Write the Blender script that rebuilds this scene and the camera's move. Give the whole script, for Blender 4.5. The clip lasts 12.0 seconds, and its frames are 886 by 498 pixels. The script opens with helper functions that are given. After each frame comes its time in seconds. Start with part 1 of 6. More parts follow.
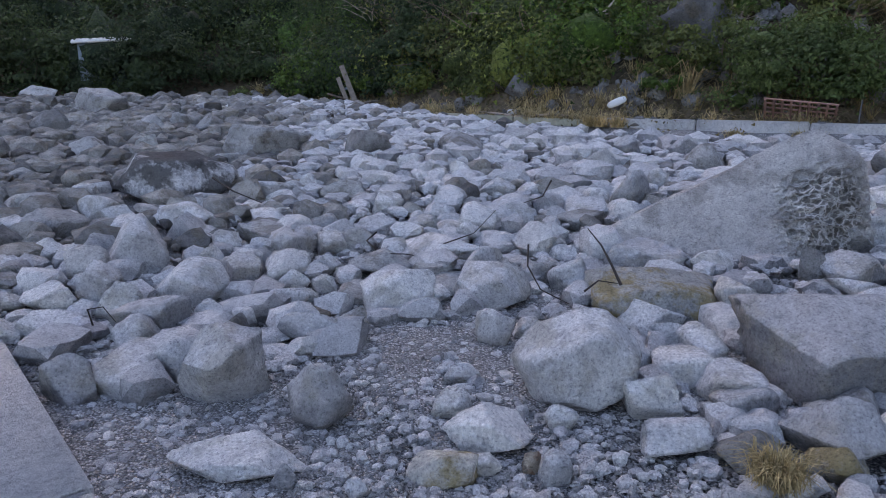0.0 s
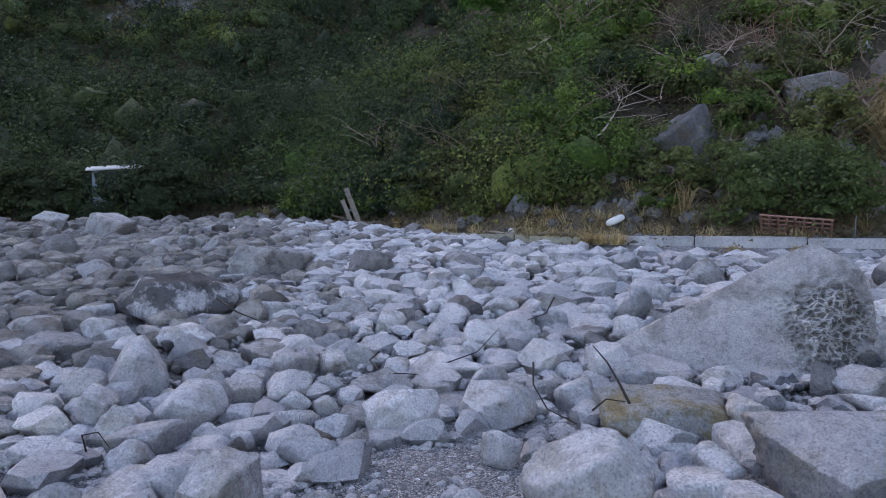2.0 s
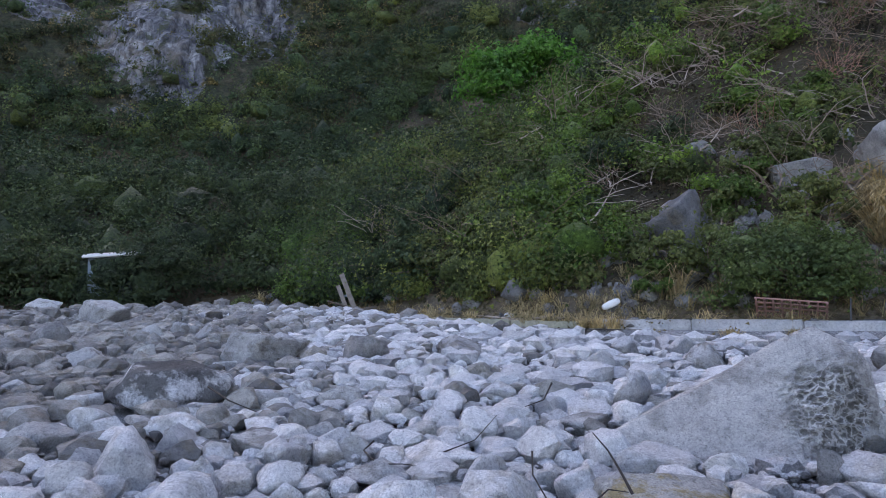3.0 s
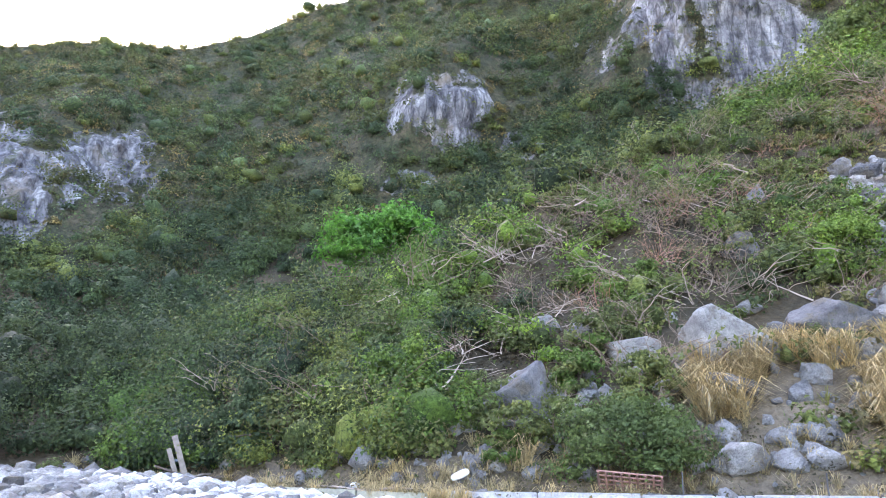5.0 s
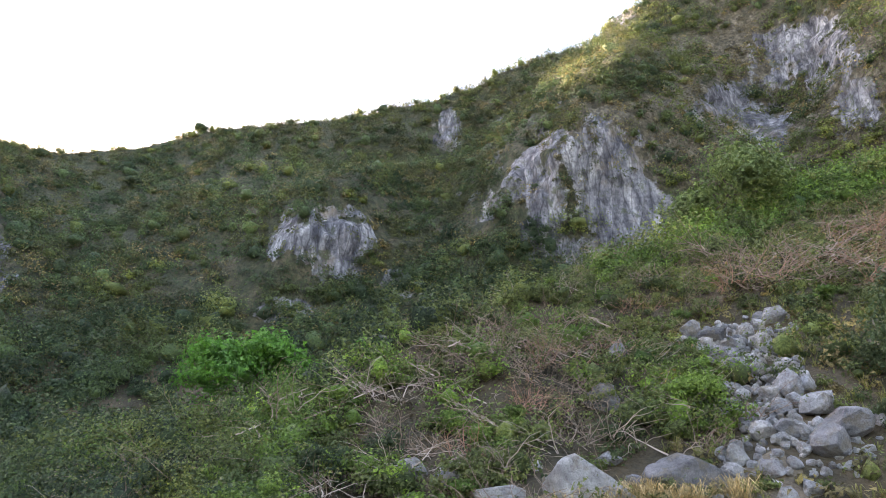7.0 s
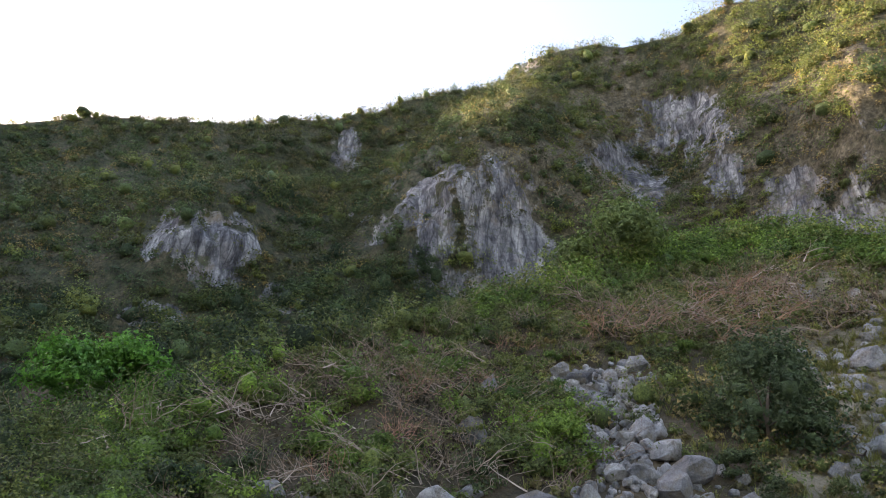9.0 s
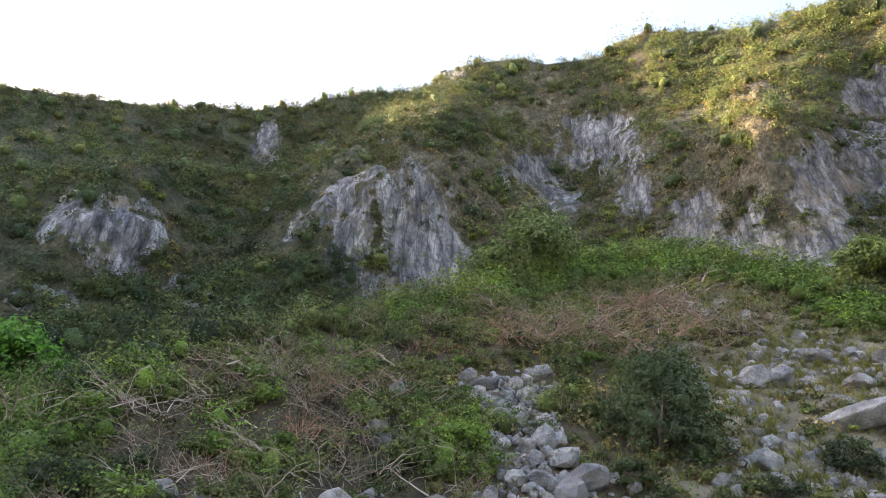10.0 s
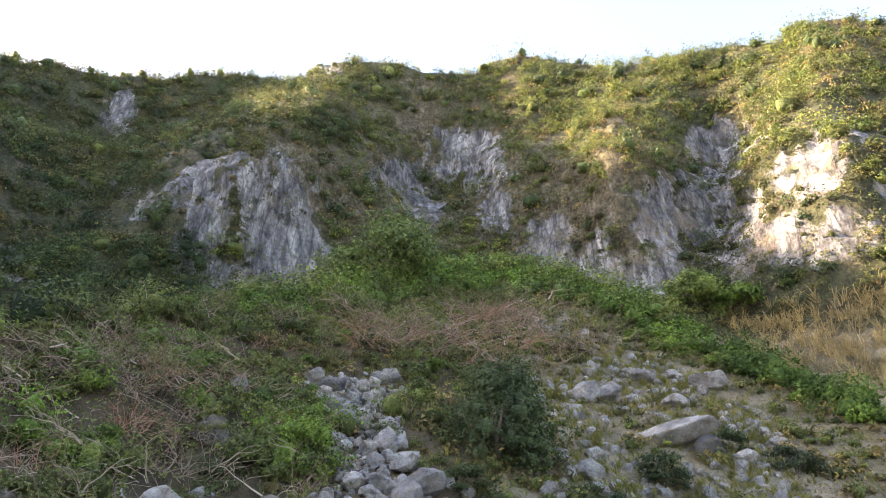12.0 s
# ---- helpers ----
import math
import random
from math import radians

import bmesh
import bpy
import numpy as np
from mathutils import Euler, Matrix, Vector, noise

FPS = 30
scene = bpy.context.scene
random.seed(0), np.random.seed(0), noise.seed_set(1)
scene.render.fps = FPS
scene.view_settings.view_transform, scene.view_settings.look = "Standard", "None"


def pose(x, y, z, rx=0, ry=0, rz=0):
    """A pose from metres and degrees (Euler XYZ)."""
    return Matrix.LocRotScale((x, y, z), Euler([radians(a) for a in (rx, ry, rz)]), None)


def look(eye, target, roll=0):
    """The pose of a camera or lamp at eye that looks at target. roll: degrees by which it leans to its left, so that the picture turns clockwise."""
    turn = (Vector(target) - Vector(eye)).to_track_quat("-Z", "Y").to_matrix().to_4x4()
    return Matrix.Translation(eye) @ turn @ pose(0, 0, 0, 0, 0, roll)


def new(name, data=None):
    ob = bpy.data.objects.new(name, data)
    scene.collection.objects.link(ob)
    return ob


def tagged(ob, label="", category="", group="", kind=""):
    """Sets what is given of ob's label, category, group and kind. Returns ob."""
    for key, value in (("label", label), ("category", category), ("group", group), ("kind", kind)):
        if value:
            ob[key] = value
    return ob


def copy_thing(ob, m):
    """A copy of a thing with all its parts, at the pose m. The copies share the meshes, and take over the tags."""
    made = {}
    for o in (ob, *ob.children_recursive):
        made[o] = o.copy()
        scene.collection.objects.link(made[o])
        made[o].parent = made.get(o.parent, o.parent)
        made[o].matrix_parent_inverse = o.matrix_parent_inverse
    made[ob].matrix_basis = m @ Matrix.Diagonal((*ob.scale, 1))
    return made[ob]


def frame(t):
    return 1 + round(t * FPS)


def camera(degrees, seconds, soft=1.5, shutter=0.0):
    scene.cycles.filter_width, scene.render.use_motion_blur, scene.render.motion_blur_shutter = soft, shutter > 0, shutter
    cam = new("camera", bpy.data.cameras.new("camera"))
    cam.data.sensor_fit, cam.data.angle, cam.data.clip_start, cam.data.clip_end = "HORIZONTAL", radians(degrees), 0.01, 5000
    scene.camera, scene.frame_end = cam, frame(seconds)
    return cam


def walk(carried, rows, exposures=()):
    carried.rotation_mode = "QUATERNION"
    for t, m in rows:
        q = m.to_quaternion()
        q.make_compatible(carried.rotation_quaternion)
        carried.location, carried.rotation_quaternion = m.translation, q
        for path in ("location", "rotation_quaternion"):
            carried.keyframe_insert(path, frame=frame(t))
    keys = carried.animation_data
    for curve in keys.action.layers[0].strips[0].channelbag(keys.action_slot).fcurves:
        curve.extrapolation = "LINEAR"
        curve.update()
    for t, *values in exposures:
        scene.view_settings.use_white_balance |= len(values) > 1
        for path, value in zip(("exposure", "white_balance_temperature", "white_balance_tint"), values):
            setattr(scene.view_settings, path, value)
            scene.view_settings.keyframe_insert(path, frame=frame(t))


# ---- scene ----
cam = camera(65.23, 12.0, soft=0.8)
EYE = (0.0, 0.0, 1.6)
PATH = [
    (0.0, 77.00, -0.00, 0.00),
    (0.5, 78.07, 0.28, 0.09),
    (1.0, 80.26, 0.38, 0.14),
    (1.5, 83.27, 0.56, 0.13),
    (2.0, 86.76, 0.68, 0.16),
    (2.5, 90.23, 0.88, 0.13),
    (2.7, 91.62, 0.96, 0.09),
    (4.3, 102.78, 0.55, -7.12),
    (4.5, 103.94, 0.39, -9.00),
    (5.0, 107.06, -0.06, -12.45),
    (5.5, 110.38, -0.43, -16.34),
    (6.0, 113.59, -0.56, -19.33),
    (6.5, 116.12, -0.59, -21.59),
    (7.0, 118.30, -0.40, -23.54),
    (9.0, 120.56, -1.32, -34.71),
    (9.5, 120.56, -1.02, -38.41),
    (10.0, 120.95, -0.74, -42.43),
    (10.5, 121.00, -0.70, -47.11),
    (11.0, 121.09, -0.59, -50.89),
    (11.5, 121.15, -0.03, -53.67),
    (12.0, 121.16, 0.53, -55.12),
]
walk(cam, [(t, pose(*EYE, *turn)) for t, *turn in PATH],
     exposures=[(0.0, 2.2, 6850, 25), (1.0, 2.22, 6850, 25), (2.5, 2.48, 6850, 25), (3.6, 3.0, 6900, 25), (4.5, 3.9, 7050, 25), (5.0, 4.25, 7000, 25), (5.5, 4.34, 7100, 24), (7.0, 3.62, 7600, 22), (9.0, 2.92, 7700, 20), (9.6, 3.2, 7700, 20), (11.0, 3.32, 7700, 20), (12.0, 3.36, 7700, 20)])

# ---- sky and sun ----
SUN_AZ, SUN_EL = -24.0, 25.2
world = bpy.data.worlds.new("sky")
scene.world = world
world.use_nodes = True
wn = world.node_tree.nodes
sky = wn.new("ShaderNodeTexSky")
sky.sky_type, sky.sun_disc = "NISHITA", False
sky.sun_elevation, sky.sun_rotation = radians(SUN_EL), radians(SUN_AZ)
sky.air_density, sky.dust_density = 1.0, 2.0
world.node_tree.links.new(sky.outputs[0], wn["Background"].inputs["Color"])
wn["Background"].inputs["Strength"].default_value = 0.1
sun = new("sun", bpy.data.lights.new("sun", "SUN"))
sun.data.energy, sun.data.angle, sun.data.color = 4.1, radians(0.5), (1.0, 0.83, 0.6)
a, e = radians(SUN_AZ), radians(SUN_EL)
sun.matrix_world = look((0, 0, 300), (-math.sin(a) * math.cos(e), -math.cos(a) * math.cos(e), 300 - math.sin(e)))


# ---- materials ----
def material(name):
    m = bpy.data.materials.new(name)
    m.use_nodes = True
    nt = m.node_tree
    return m, nt, nt.nodes["Principled BSDF"]


def node(nt, kind, links=(), **values):
    n = nt.nodes.new("ShaderNode" + kind)
    for key, v in values.items():
        if key in n.inputs:
            n.inputs[key].default_value = v
        else:
            setattr(n, key, v)
    for key, out in links:
        nt.links.new(out, n.inputs[key])
    return n


def ramp(nt, fac, stops):
    n = nt.nodes.new("ShaderNodeValToRGB")
    nt.links.new(fac, n.inputs[0])
    el = n.color_ramp.elements
    while len(el) < len(stops):
        el.new(0.5)
    for i, (p, c) in enumerate(stops):
        el[i].position = p
        el[i].color = (*c, 1) if len(c) == 3 else c
    return n.outputs[0]


def mixed(nt, fac, a, b, kind="MIX"):
    n = nt.nodes.new("ShaderNodeMix")
    n.data_type, n.blend_type = "RGBA", kind
    for i, v in ((0, fac), (6, a), (7, b)):
        if isinstance(v, (int, float)):
            n.inputs[i].default_value = v
        elif isinstance(v, tuple):
            n.inputs[i].default_value = (*v, 1)
        else:
            nt.links.new(v, n.inputs[i])
    return n.outputs[2]


def noise_at(nt, pos, scale, detail=4, rough=0.6):
    n = node(nt, "TexNoise", [("Vector", pos)], Scale=scale, Detail=detail, Roughness=rough)
    return n.outputs[0]


def bumped(nt, bsdf, heights):
    last = None
    for h, dist, strength in heights:
        b = node(nt, "Bump", [("Height", h)], Distance=dist, Strength=strength)
        if last:
            nt.links.new(last, b.inputs["Normal"])
        last = b.outputs[0]
    nt.links.new(last, bsdf.inputs["Normal"])


def stone(name, lo, hi, stain=None, amount=0.5, island=False, speck=0.8, scale=1.0, top_light=0.0, vary=1.0, spread=0.5):
    """Weathered stone: broad tone patches, fine grain, dark specks and pits, an odd stain."""
    m, nt, bsdf = material(name)
    geo = node(nt, "NewGeometry")
    pos = geo.outputs["Position"]
    rnd = geo.outputs["Random Per Island"] if island else node(nt, "ObjectInfo").outputs["Random"]
    col = ramp(nt, noise_at(nt, pos, 2.2 * scale, 5), [(0.3, lo), (0.7, hi)])
    tone = ramp(nt, rnd, [(0.0, (0.42, 0.42, 0.43)), (0.3, (0.8, 0.8, 0.8)), (0.7, (1.06, 1.05, 1.03)), (1.0, (1.24, 1.21, 1.14))])
    col = mixed(nt, vary, col, tone, "MULTIPLY")
    # upward faces whitened: sky light from above put into the stone's colour
    if top_light:
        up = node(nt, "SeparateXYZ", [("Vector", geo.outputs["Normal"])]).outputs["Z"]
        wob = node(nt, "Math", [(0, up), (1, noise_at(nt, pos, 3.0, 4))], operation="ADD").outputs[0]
        col = mixed(nt, ramp(nt, wob, [(0.75, (0, 0, 0)), (1.25, (top_light,) * 3)]), col, tuple(min(1, c * 1.35) for c in hi))
    if stain:
        f = ramp(nt, noise_at(nt, pos, 3.1 * scale, 6, 0.7), [(spread, (0, 0, 0)), (spread + 0.1, (amount,) * 3)])
        col = mixed(nt, f, col, stain)
    grain = noise_at(nt, pos, 65 * scale, 5, 0.75)
    col = mixed(nt, speck, col, ramp(nt, grain, [(0.34, (0.4, 0.4, 0.42)), (0.44, (0.9, 0.9, 0.91)), (0.55, (1.08, 1.08, 1.08)), (0.68, (1.42, 1.42, 1.4))]), "MULTIPLY")
    holes = node(nt, "TexVoronoi", [("Vector", pos)], Scale=34 * scale).outputs["Distance"]
    where = noise_at(nt, pos, 5 * scale, 3)
    hole = node(nt, "Math", [(0, holes), (1, where)], operation="ADD").outputs[0]
    hole = ramp(nt, hole, [(0.44, (0.35, 0.35, 0.37)), (0.52, (1, 1, 1))])
    col = mixed(nt, speck * 0.8, col, hole, "MULTIPLY")
    mid = noise_at(nt, pos, 16 * scale, 6, 0.7)
    col = mixed(nt, 0.8, col, ramp(nt, mid, [(0.34, (0.66, 0.66, 0.68)), (0.48, (1.0, 1.0, 1.0)), (0.66, (1.14, 1.14, 1.14))]), "MULTIPLY")
    nt.links.new(col, bsdf.inputs["Base Color"])
    bsdf.inputs["Roughness"].default_value = 0.92
    bsdf.inputs["Specular IOR Level"].default_value = 0.25
    bumped(nt, bsdf, [(noise_at(nt, pos, 7 * scale, 6, 0.65), 0.1 / scale, 0.9), (mid, 0.06 / scale, 0.95), (grain, 0.014 / scale, 0.9), (hole, 0.006 / scale, 0.5)])
    return m


M_PALE = stone("pale_stone", (0.46, 0.465, 0.475), (0.78, 0.78, 0.775), (0.36, 0.33, 0.26), 0.45, top_light=0.35)
M_GREY = stone("grey_stone", (0.3, 0.3, 0.305), (0.56, 0.56, 0.55), (0.17, 0.15, 0.12), 0.6, top_light=0.25)
M_DARK = stone("dark_stone", (0.16, 0.16, 0.16), (0.36, 0.35, 0.34), (0.5, 0.5, 0.5), 0.4)
M_STAINED = stone("white_stained_stone", (0.10, 0.10, 0.10), (0.2, 0.2, 0.2), (0.78, 0.78, 0.78), 1.0, scale=0.7, spread=0.5)
M_MOSSY = stone("lichen_stone", (0.38, 0.38, 0.37), (0.62, 0.62, 0.58), (0.32, 0.25, 0.1), 0.8)
M_RUST = stone("rust_stone", (0.3, 0.22, 0.15), (0.42, 0.38, 0.33), (0.32, 0.13, 0.05), 0.9)
M_FINE = stone("fine_gravel_stones", (0.2, 0.2, 0.205), (0.54, 0.54, 0.53), island=True, scale=2.0, top_light=0.2)
M_PEBBLE = stone("pebbles", (0.36, 0.36, 0.37), (0.7, 0.7, 0.7), island=True, scale=1.6, top_light=0.3)
M_TALUS = stone("talus_stone", (0.135, 0.138, 0.144), (0.42, 0.42, 0.42), (0.17, 0.145, 0.1), 0.6, scale=0.6, top_light=0.05)
M_RUBBLE = stone("brownish_rubble", (0.2, 0.195, 0.185), (0.46, 0.45, 0.43), (0.2, 0.17, 0.12), 0.5, island=True, scale=1.6)
M_LEAN = stone("leaning_stone", (0.36, 0.36, 0.37), (0.58, 0.575, 0.57), (0.22, 0.2, 0.18), 0.5)
M_SLAB = stone("slab_concrete", (0.7, 0.71, 0.72), (0.84, 0.84, 0.84), speck=0.35, scale=2.0, vary=0.0)


def gravel():
    m, nt, bsdf = material("gravel")
    pos = node(nt, "NewGeometry").outputs["Position"]
    cells = node(nt, "TexVoronoi", [("Vector", pos)], Scale=85.0)
    cells2 = node(nt, "TexVoronoi", [("Vector", pos)], Scale=42.0)
    tone = node(nt, "SeparateColor", [("Color", cells.outputs["Color"])]).outputs[0]
    col = ramp(nt, tone, [(0.0, (0.17, 0.17, 0.17)), (0.5, (0.4, 0.4, 0.405)), (1.0, (0.68, 0.67, 0.65))])
    # gaps between grains darkened: their shade put into the colour
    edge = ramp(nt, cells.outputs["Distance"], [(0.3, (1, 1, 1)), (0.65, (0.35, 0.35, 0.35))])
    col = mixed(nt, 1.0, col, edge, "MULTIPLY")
    col = mixed(nt, ramp(nt, noise_at(nt, pos, 1.3, 4), [(0.4, (0, 0, 0)), (0.7, (0.45,) * 3)]), col, (0.14, 0.13, 0.125))
    nt.links.new(col, bsdf.inputs["Base Color"])
    bsdf.inputs["Roughness"].default_value = 0.95
    inv = node(nt, "Math", [(1, cells.outputs["Distance"])], operation="SUBTRACT")
    inv.inputs[0].default_value = 1.0
    inv2 = node(nt, "Math", [(1, cells2.outputs["Distance"])], operation="SUBTRACT")
    inv2.inputs[0].default_value = 1.0
    bumped(nt, bsdf, [(inv2.outputs[0], 0.02, 0.8), (inv.outputs[0], 0.012, 0.9)])
    return m


def earth(name, a, b, c):
    m, nt, bsdf = material(name)
    pos = node(nt, "NewGeometry").outputs["Position"]
    col = ramp(nt, noise_at(nt, pos, 0.35, 6, 0.65), [(0.3, a), (0.55, b), (0.75, c)])
    col = mixed(nt, 0.6, col, ramp(nt, noise_at(nt, pos, 5.0, 5, 0.7), [(0.3, (0.4, 0.4, 0.4)), (0.7, (1.3, 1.3, 1.3))]), "MULTIPLY")
    nt.links.new(col, bsdf.inputs["Base Color"])
    bsdf.inputs["Roughness"].default_value = 1.0
    bumped(nt, bsdf, [(noise_at(nt, pos, 1.5, 6, 0.7), 0.5, 0.8), (noise_at(nt, pos, 9.0, 4), 0.1, 0.7)])
    return m


def crag():
    """Limestone-grey cliff face with steep flutes, dark seams and rusty patches."""
    m, nt, bsdf = material("cliff_rock")
    pos = node(nt, "NewGeometry").outputs["Position"]
    tall = node(nt, "Mapping", [("Vector", pos)])
    tall.inputs["Scale"].default_value = (1.0, 1.0, 0.24)
    tall.inputs["Rotation"].default_value = (0.0, radians(14), 0.0)
    tv = tall.outputs[0]
    streak = noise_at(nt, tv, 1.0, 7, 0.66)
    col = ramp(nt, streak, [(0.34, (0.06, 0.062, 0.072)), (0.45, (0.155, 0.158, 0.17)), (0.55, (0.28, 0.285, 0.295)), (0.7, (0.5, 0.5, 0.5))])
    chip = noise_at(nt, pos, 2.2, 6, 0.7)
    col = mixed(nt, 0.8, col, ramp(nt, chip, [(0.36, (0.45, 0.45, 0.48)), (0.5, (1, 1, 1)), (0.66, (1.3, 1.3, 1.28))]), "MULTIPLY")
    broad = ramp(nt, noise_at(nt, tv, 0.2, 4, 0.6), [(0.35, (0.6, 0.6, 0.64)), (0.65, (1.2, 1.2, 1.18))])
    col = mixed(nt, 1.0, col, broad, "MULTIPLY")
    blocks = node(nt, "TexVoronoi", [("Vector", tv)], Scale=1.1)
    col = mixed(nt, 0.7, col, ramp(nt, node(nt, "SeparateColor", [("Color", blocks.outputs["Color"])]).outputs[0], [(0.0, (0.55, 0.55, 0.58)), (1.0, (1.35, 1.35, 1.33))]), "MULTIPLY")
    seam = node(nt, "TexVoronoi", [("Vector", tv)], Scale=1.1, feature="DISTANCE_TO_EDGE").outputs["Distance"]
    col = mixed(nt, 0.6, col, ramp(nt, seam, [(0.0, (0.25, 0.25, 0.26)), (0.09, (1, 1, 1))]), "MULTIPLY")
    col = mixed(nt, ramp(nt, noise_at(nt, pos, 0.16, 5, 0.7), [(0.52, (0, 0, 0)), (0.68, (0.6,) * 3)]), col, (0.3, 0.235, 0.15))
    col = mixed(nt, ramp(nt, noise_at(nt, pos, 0.6, 6, 0.7), [(0.56, (0, 0, 0)), (0.62, (0.7,) * 3)]), col, (0.07, 0.085, 0.035))
    moss = ramp(nt, noise_at(nt, pos, 0.5, 8, 0.75), [(0.3, (0.022, 0.028, 0.012)), (0.48, (0.05, 0.058, 0.025)), (0.6, (0.09, 0.08, 0.045)), (0.72, (0.15, 0.13, 0.085))])
    moss = mixed(nt, node(nt, "Attribute", attribute_name="dry").outputs["Fac"], moss, ramp(nt, noise_at(nt, pos, 0.7, 8, 0.75), [(0.32, (0.05, 0.047, 0.028)), (0.5, (0.1, 0.088, 0.055)), (0.68, (0.22, 0.19, 0.14))]))
    moss = mixed(nt, 0.9, moss, ramp(nt, chip, [(0.36, (0.3, 0.3, 0.3)), (0.5, (0.9, 0.9, 0.9)), (0.66, (1.5, 1.5, 1.5))]), "MULTIPLY")
    rim = node(nt, "Math", [(0, node(nt, "Attribute", attribute_name="bare").outputs["Fac"]), (1, noise_at(nt, pos, 1.6, 6, 0.75))], operation="ADD").outputs[0]
    col = mixed(nt, ramp(nt, rim, [(0.42, (0, 0, 0)), (0.55, (1, 1, 1))]), moss, col)
    nt.links.new(col, bsdf.inputs["Base Color"])
    bsdf.inputs["Roughness"].default_value = 0.95
    bumped(nt, bsdf, [(streak, 0.9, 1.0), (blocks.outputs["Distance"], 0.35, 0.6), (chip, 0.35, 0.9)])
    return m


def leafy(name, lo, mid, hi, dry=None, dry_amount=0.0, patch=0.25, grain=11.0):
    """Leaves: each its own tone, broad patches of other tone, fine leaf relief, light passing through."""
    lo, mid, hi = (tuple(1.1 * c for c in k) for k in (lo, mid, hi))
    lo, hi = (tuple(m + 0.62 * (c - m) for c, m in zip(k, mid)) for k in (lo, hi))
    m, nt, bsdf = material(name)
    geo = node(nt, "NewGeometry")
    pos = geo.outputs["Position"]
    col = ramp(nt, geo.outputs["Random Per Island"], [(0.0, lo), (0.6, mid), (1.0, hi)])
    own = node(nt, "Attribute", attribute_name="tone").outputs["Fac"]
    rand = node(nt, "ObjectInfo").outputs["Random"]
    plant = node(nt, "Math", [(0, node(nt, "Math", [(0, own), (1, rand)], operation="ADD").outputs[0])], operation="FRACT").outputs[0]
    col = mixed(nt, 1.0, col, ramp(nt, rand, [(0.0, (0.74, 0.8, 0.8)), (0.5, (0.98, 1.0, 0.96)), (1.0, (1.2, 1.2, 1.0))]), "MULTIPLY")
    col = mixed(nt, 1.0, col, ramp(nt, own, [(0.0, (1, 1, 1)), (0.01, (0.45, 0.52, 0.52)), (0.4, (0.8, 0.86, 0.84)), (0.8, (1.15, 1.15, 1.0)), (1.0, (1.5, 1.5, 1.15))]), "MULTIPLY")
    broad = ramp(nt, noise_at(nt, pos, patch, 4, 0.6), [(0.35, (0.72, 0.76, 0.74)), (0.65, (1.25, 1.2, 0.95))])
    col = mixed(nt, 1.0, col, broad, "MULTIPLY")
    if dry:
        mixin = node(nt, "Math", [(0, noise_at(nt, pos, patch * 1.9, 5, 0.65)), (1, node(nt, "Math", [(0, plant)], operation="PINGPONG").outputs[0])], operation="MULTIPLY").outputs[0]
        f = ramp(nt, mixin, [(0.22, (0, 0, 0)), (0.38, (dry_amount,) * 3)])
        col = mixed(nt, f, col, dry)
    fine = noise_at(nt, pos, grain, 5, 0.75)
    col = mixed(nt, 1.0, col, ramp(nt, fine, [(0.34, (0.4, 0.42, 0.42)), (0.5, (1.0, 1.0, 1.0)), (0.66, (1.45, 1.42, 1.35))]), "MULTIPLY")
    bumped(nt, bsdf, [(fine, 1.6 / grain, 0.8)])
    nt.links.new(col, bsdf.inputs["Base Color"])
    bsdf.inputs["Roughness"].default_value = 0.6
    bsdf.inputs["Specular IOR Level"].default_value = 0.3
    tr = node(nt, "BsdfTranslucent", [("Color", col)])
    mix = node(nt, "MixShader", [(1, bsdf.outputs[0]), (2, tr.outputs[0])])
    mix.inputs[0].default_value = 0.27
    nt.links.new(mix.outputs[0], nt.nodes["Material Output"].inputs["Surface"])
    return m


def plain(name, colour, rough=0.7, metal=0.0, wear=0.35, scale=6.0, bump=0.01):
    m, nt, bsdf = material(name)
    pos = node(nt, "NewGeometry").outputs["Position"]
    dirt = ramp(nt, noise_at(nt, pos, scale, 6, 0.7), [(0.3, (0.45, 0.42, 0.4)), (0.6, (1.1, 1.1, 1.1))])
    col = mixed(nt, wear, colour, dirt, "MULTIPLY")
    fine = noise_at(nt, pos, scale * 9, 4, 0.7)
    col = mixed(nt, wear * 0.6, col, ramp(nt, fine, [(0.35, (0.6, 0.6, 0.6)), (0.6, (1.1, 1.1, 1.1))]), "MULTIPLY")
    nt.links.new(col, bsdf.inputs["Base Color"])
    bsdf.inputs["Roughness"].default_value = rough
    bsdf.inputs["Metallic"].default_value = metal
    bumped(nt, bsdf, [(fine, bump, 0.5)])
    return m


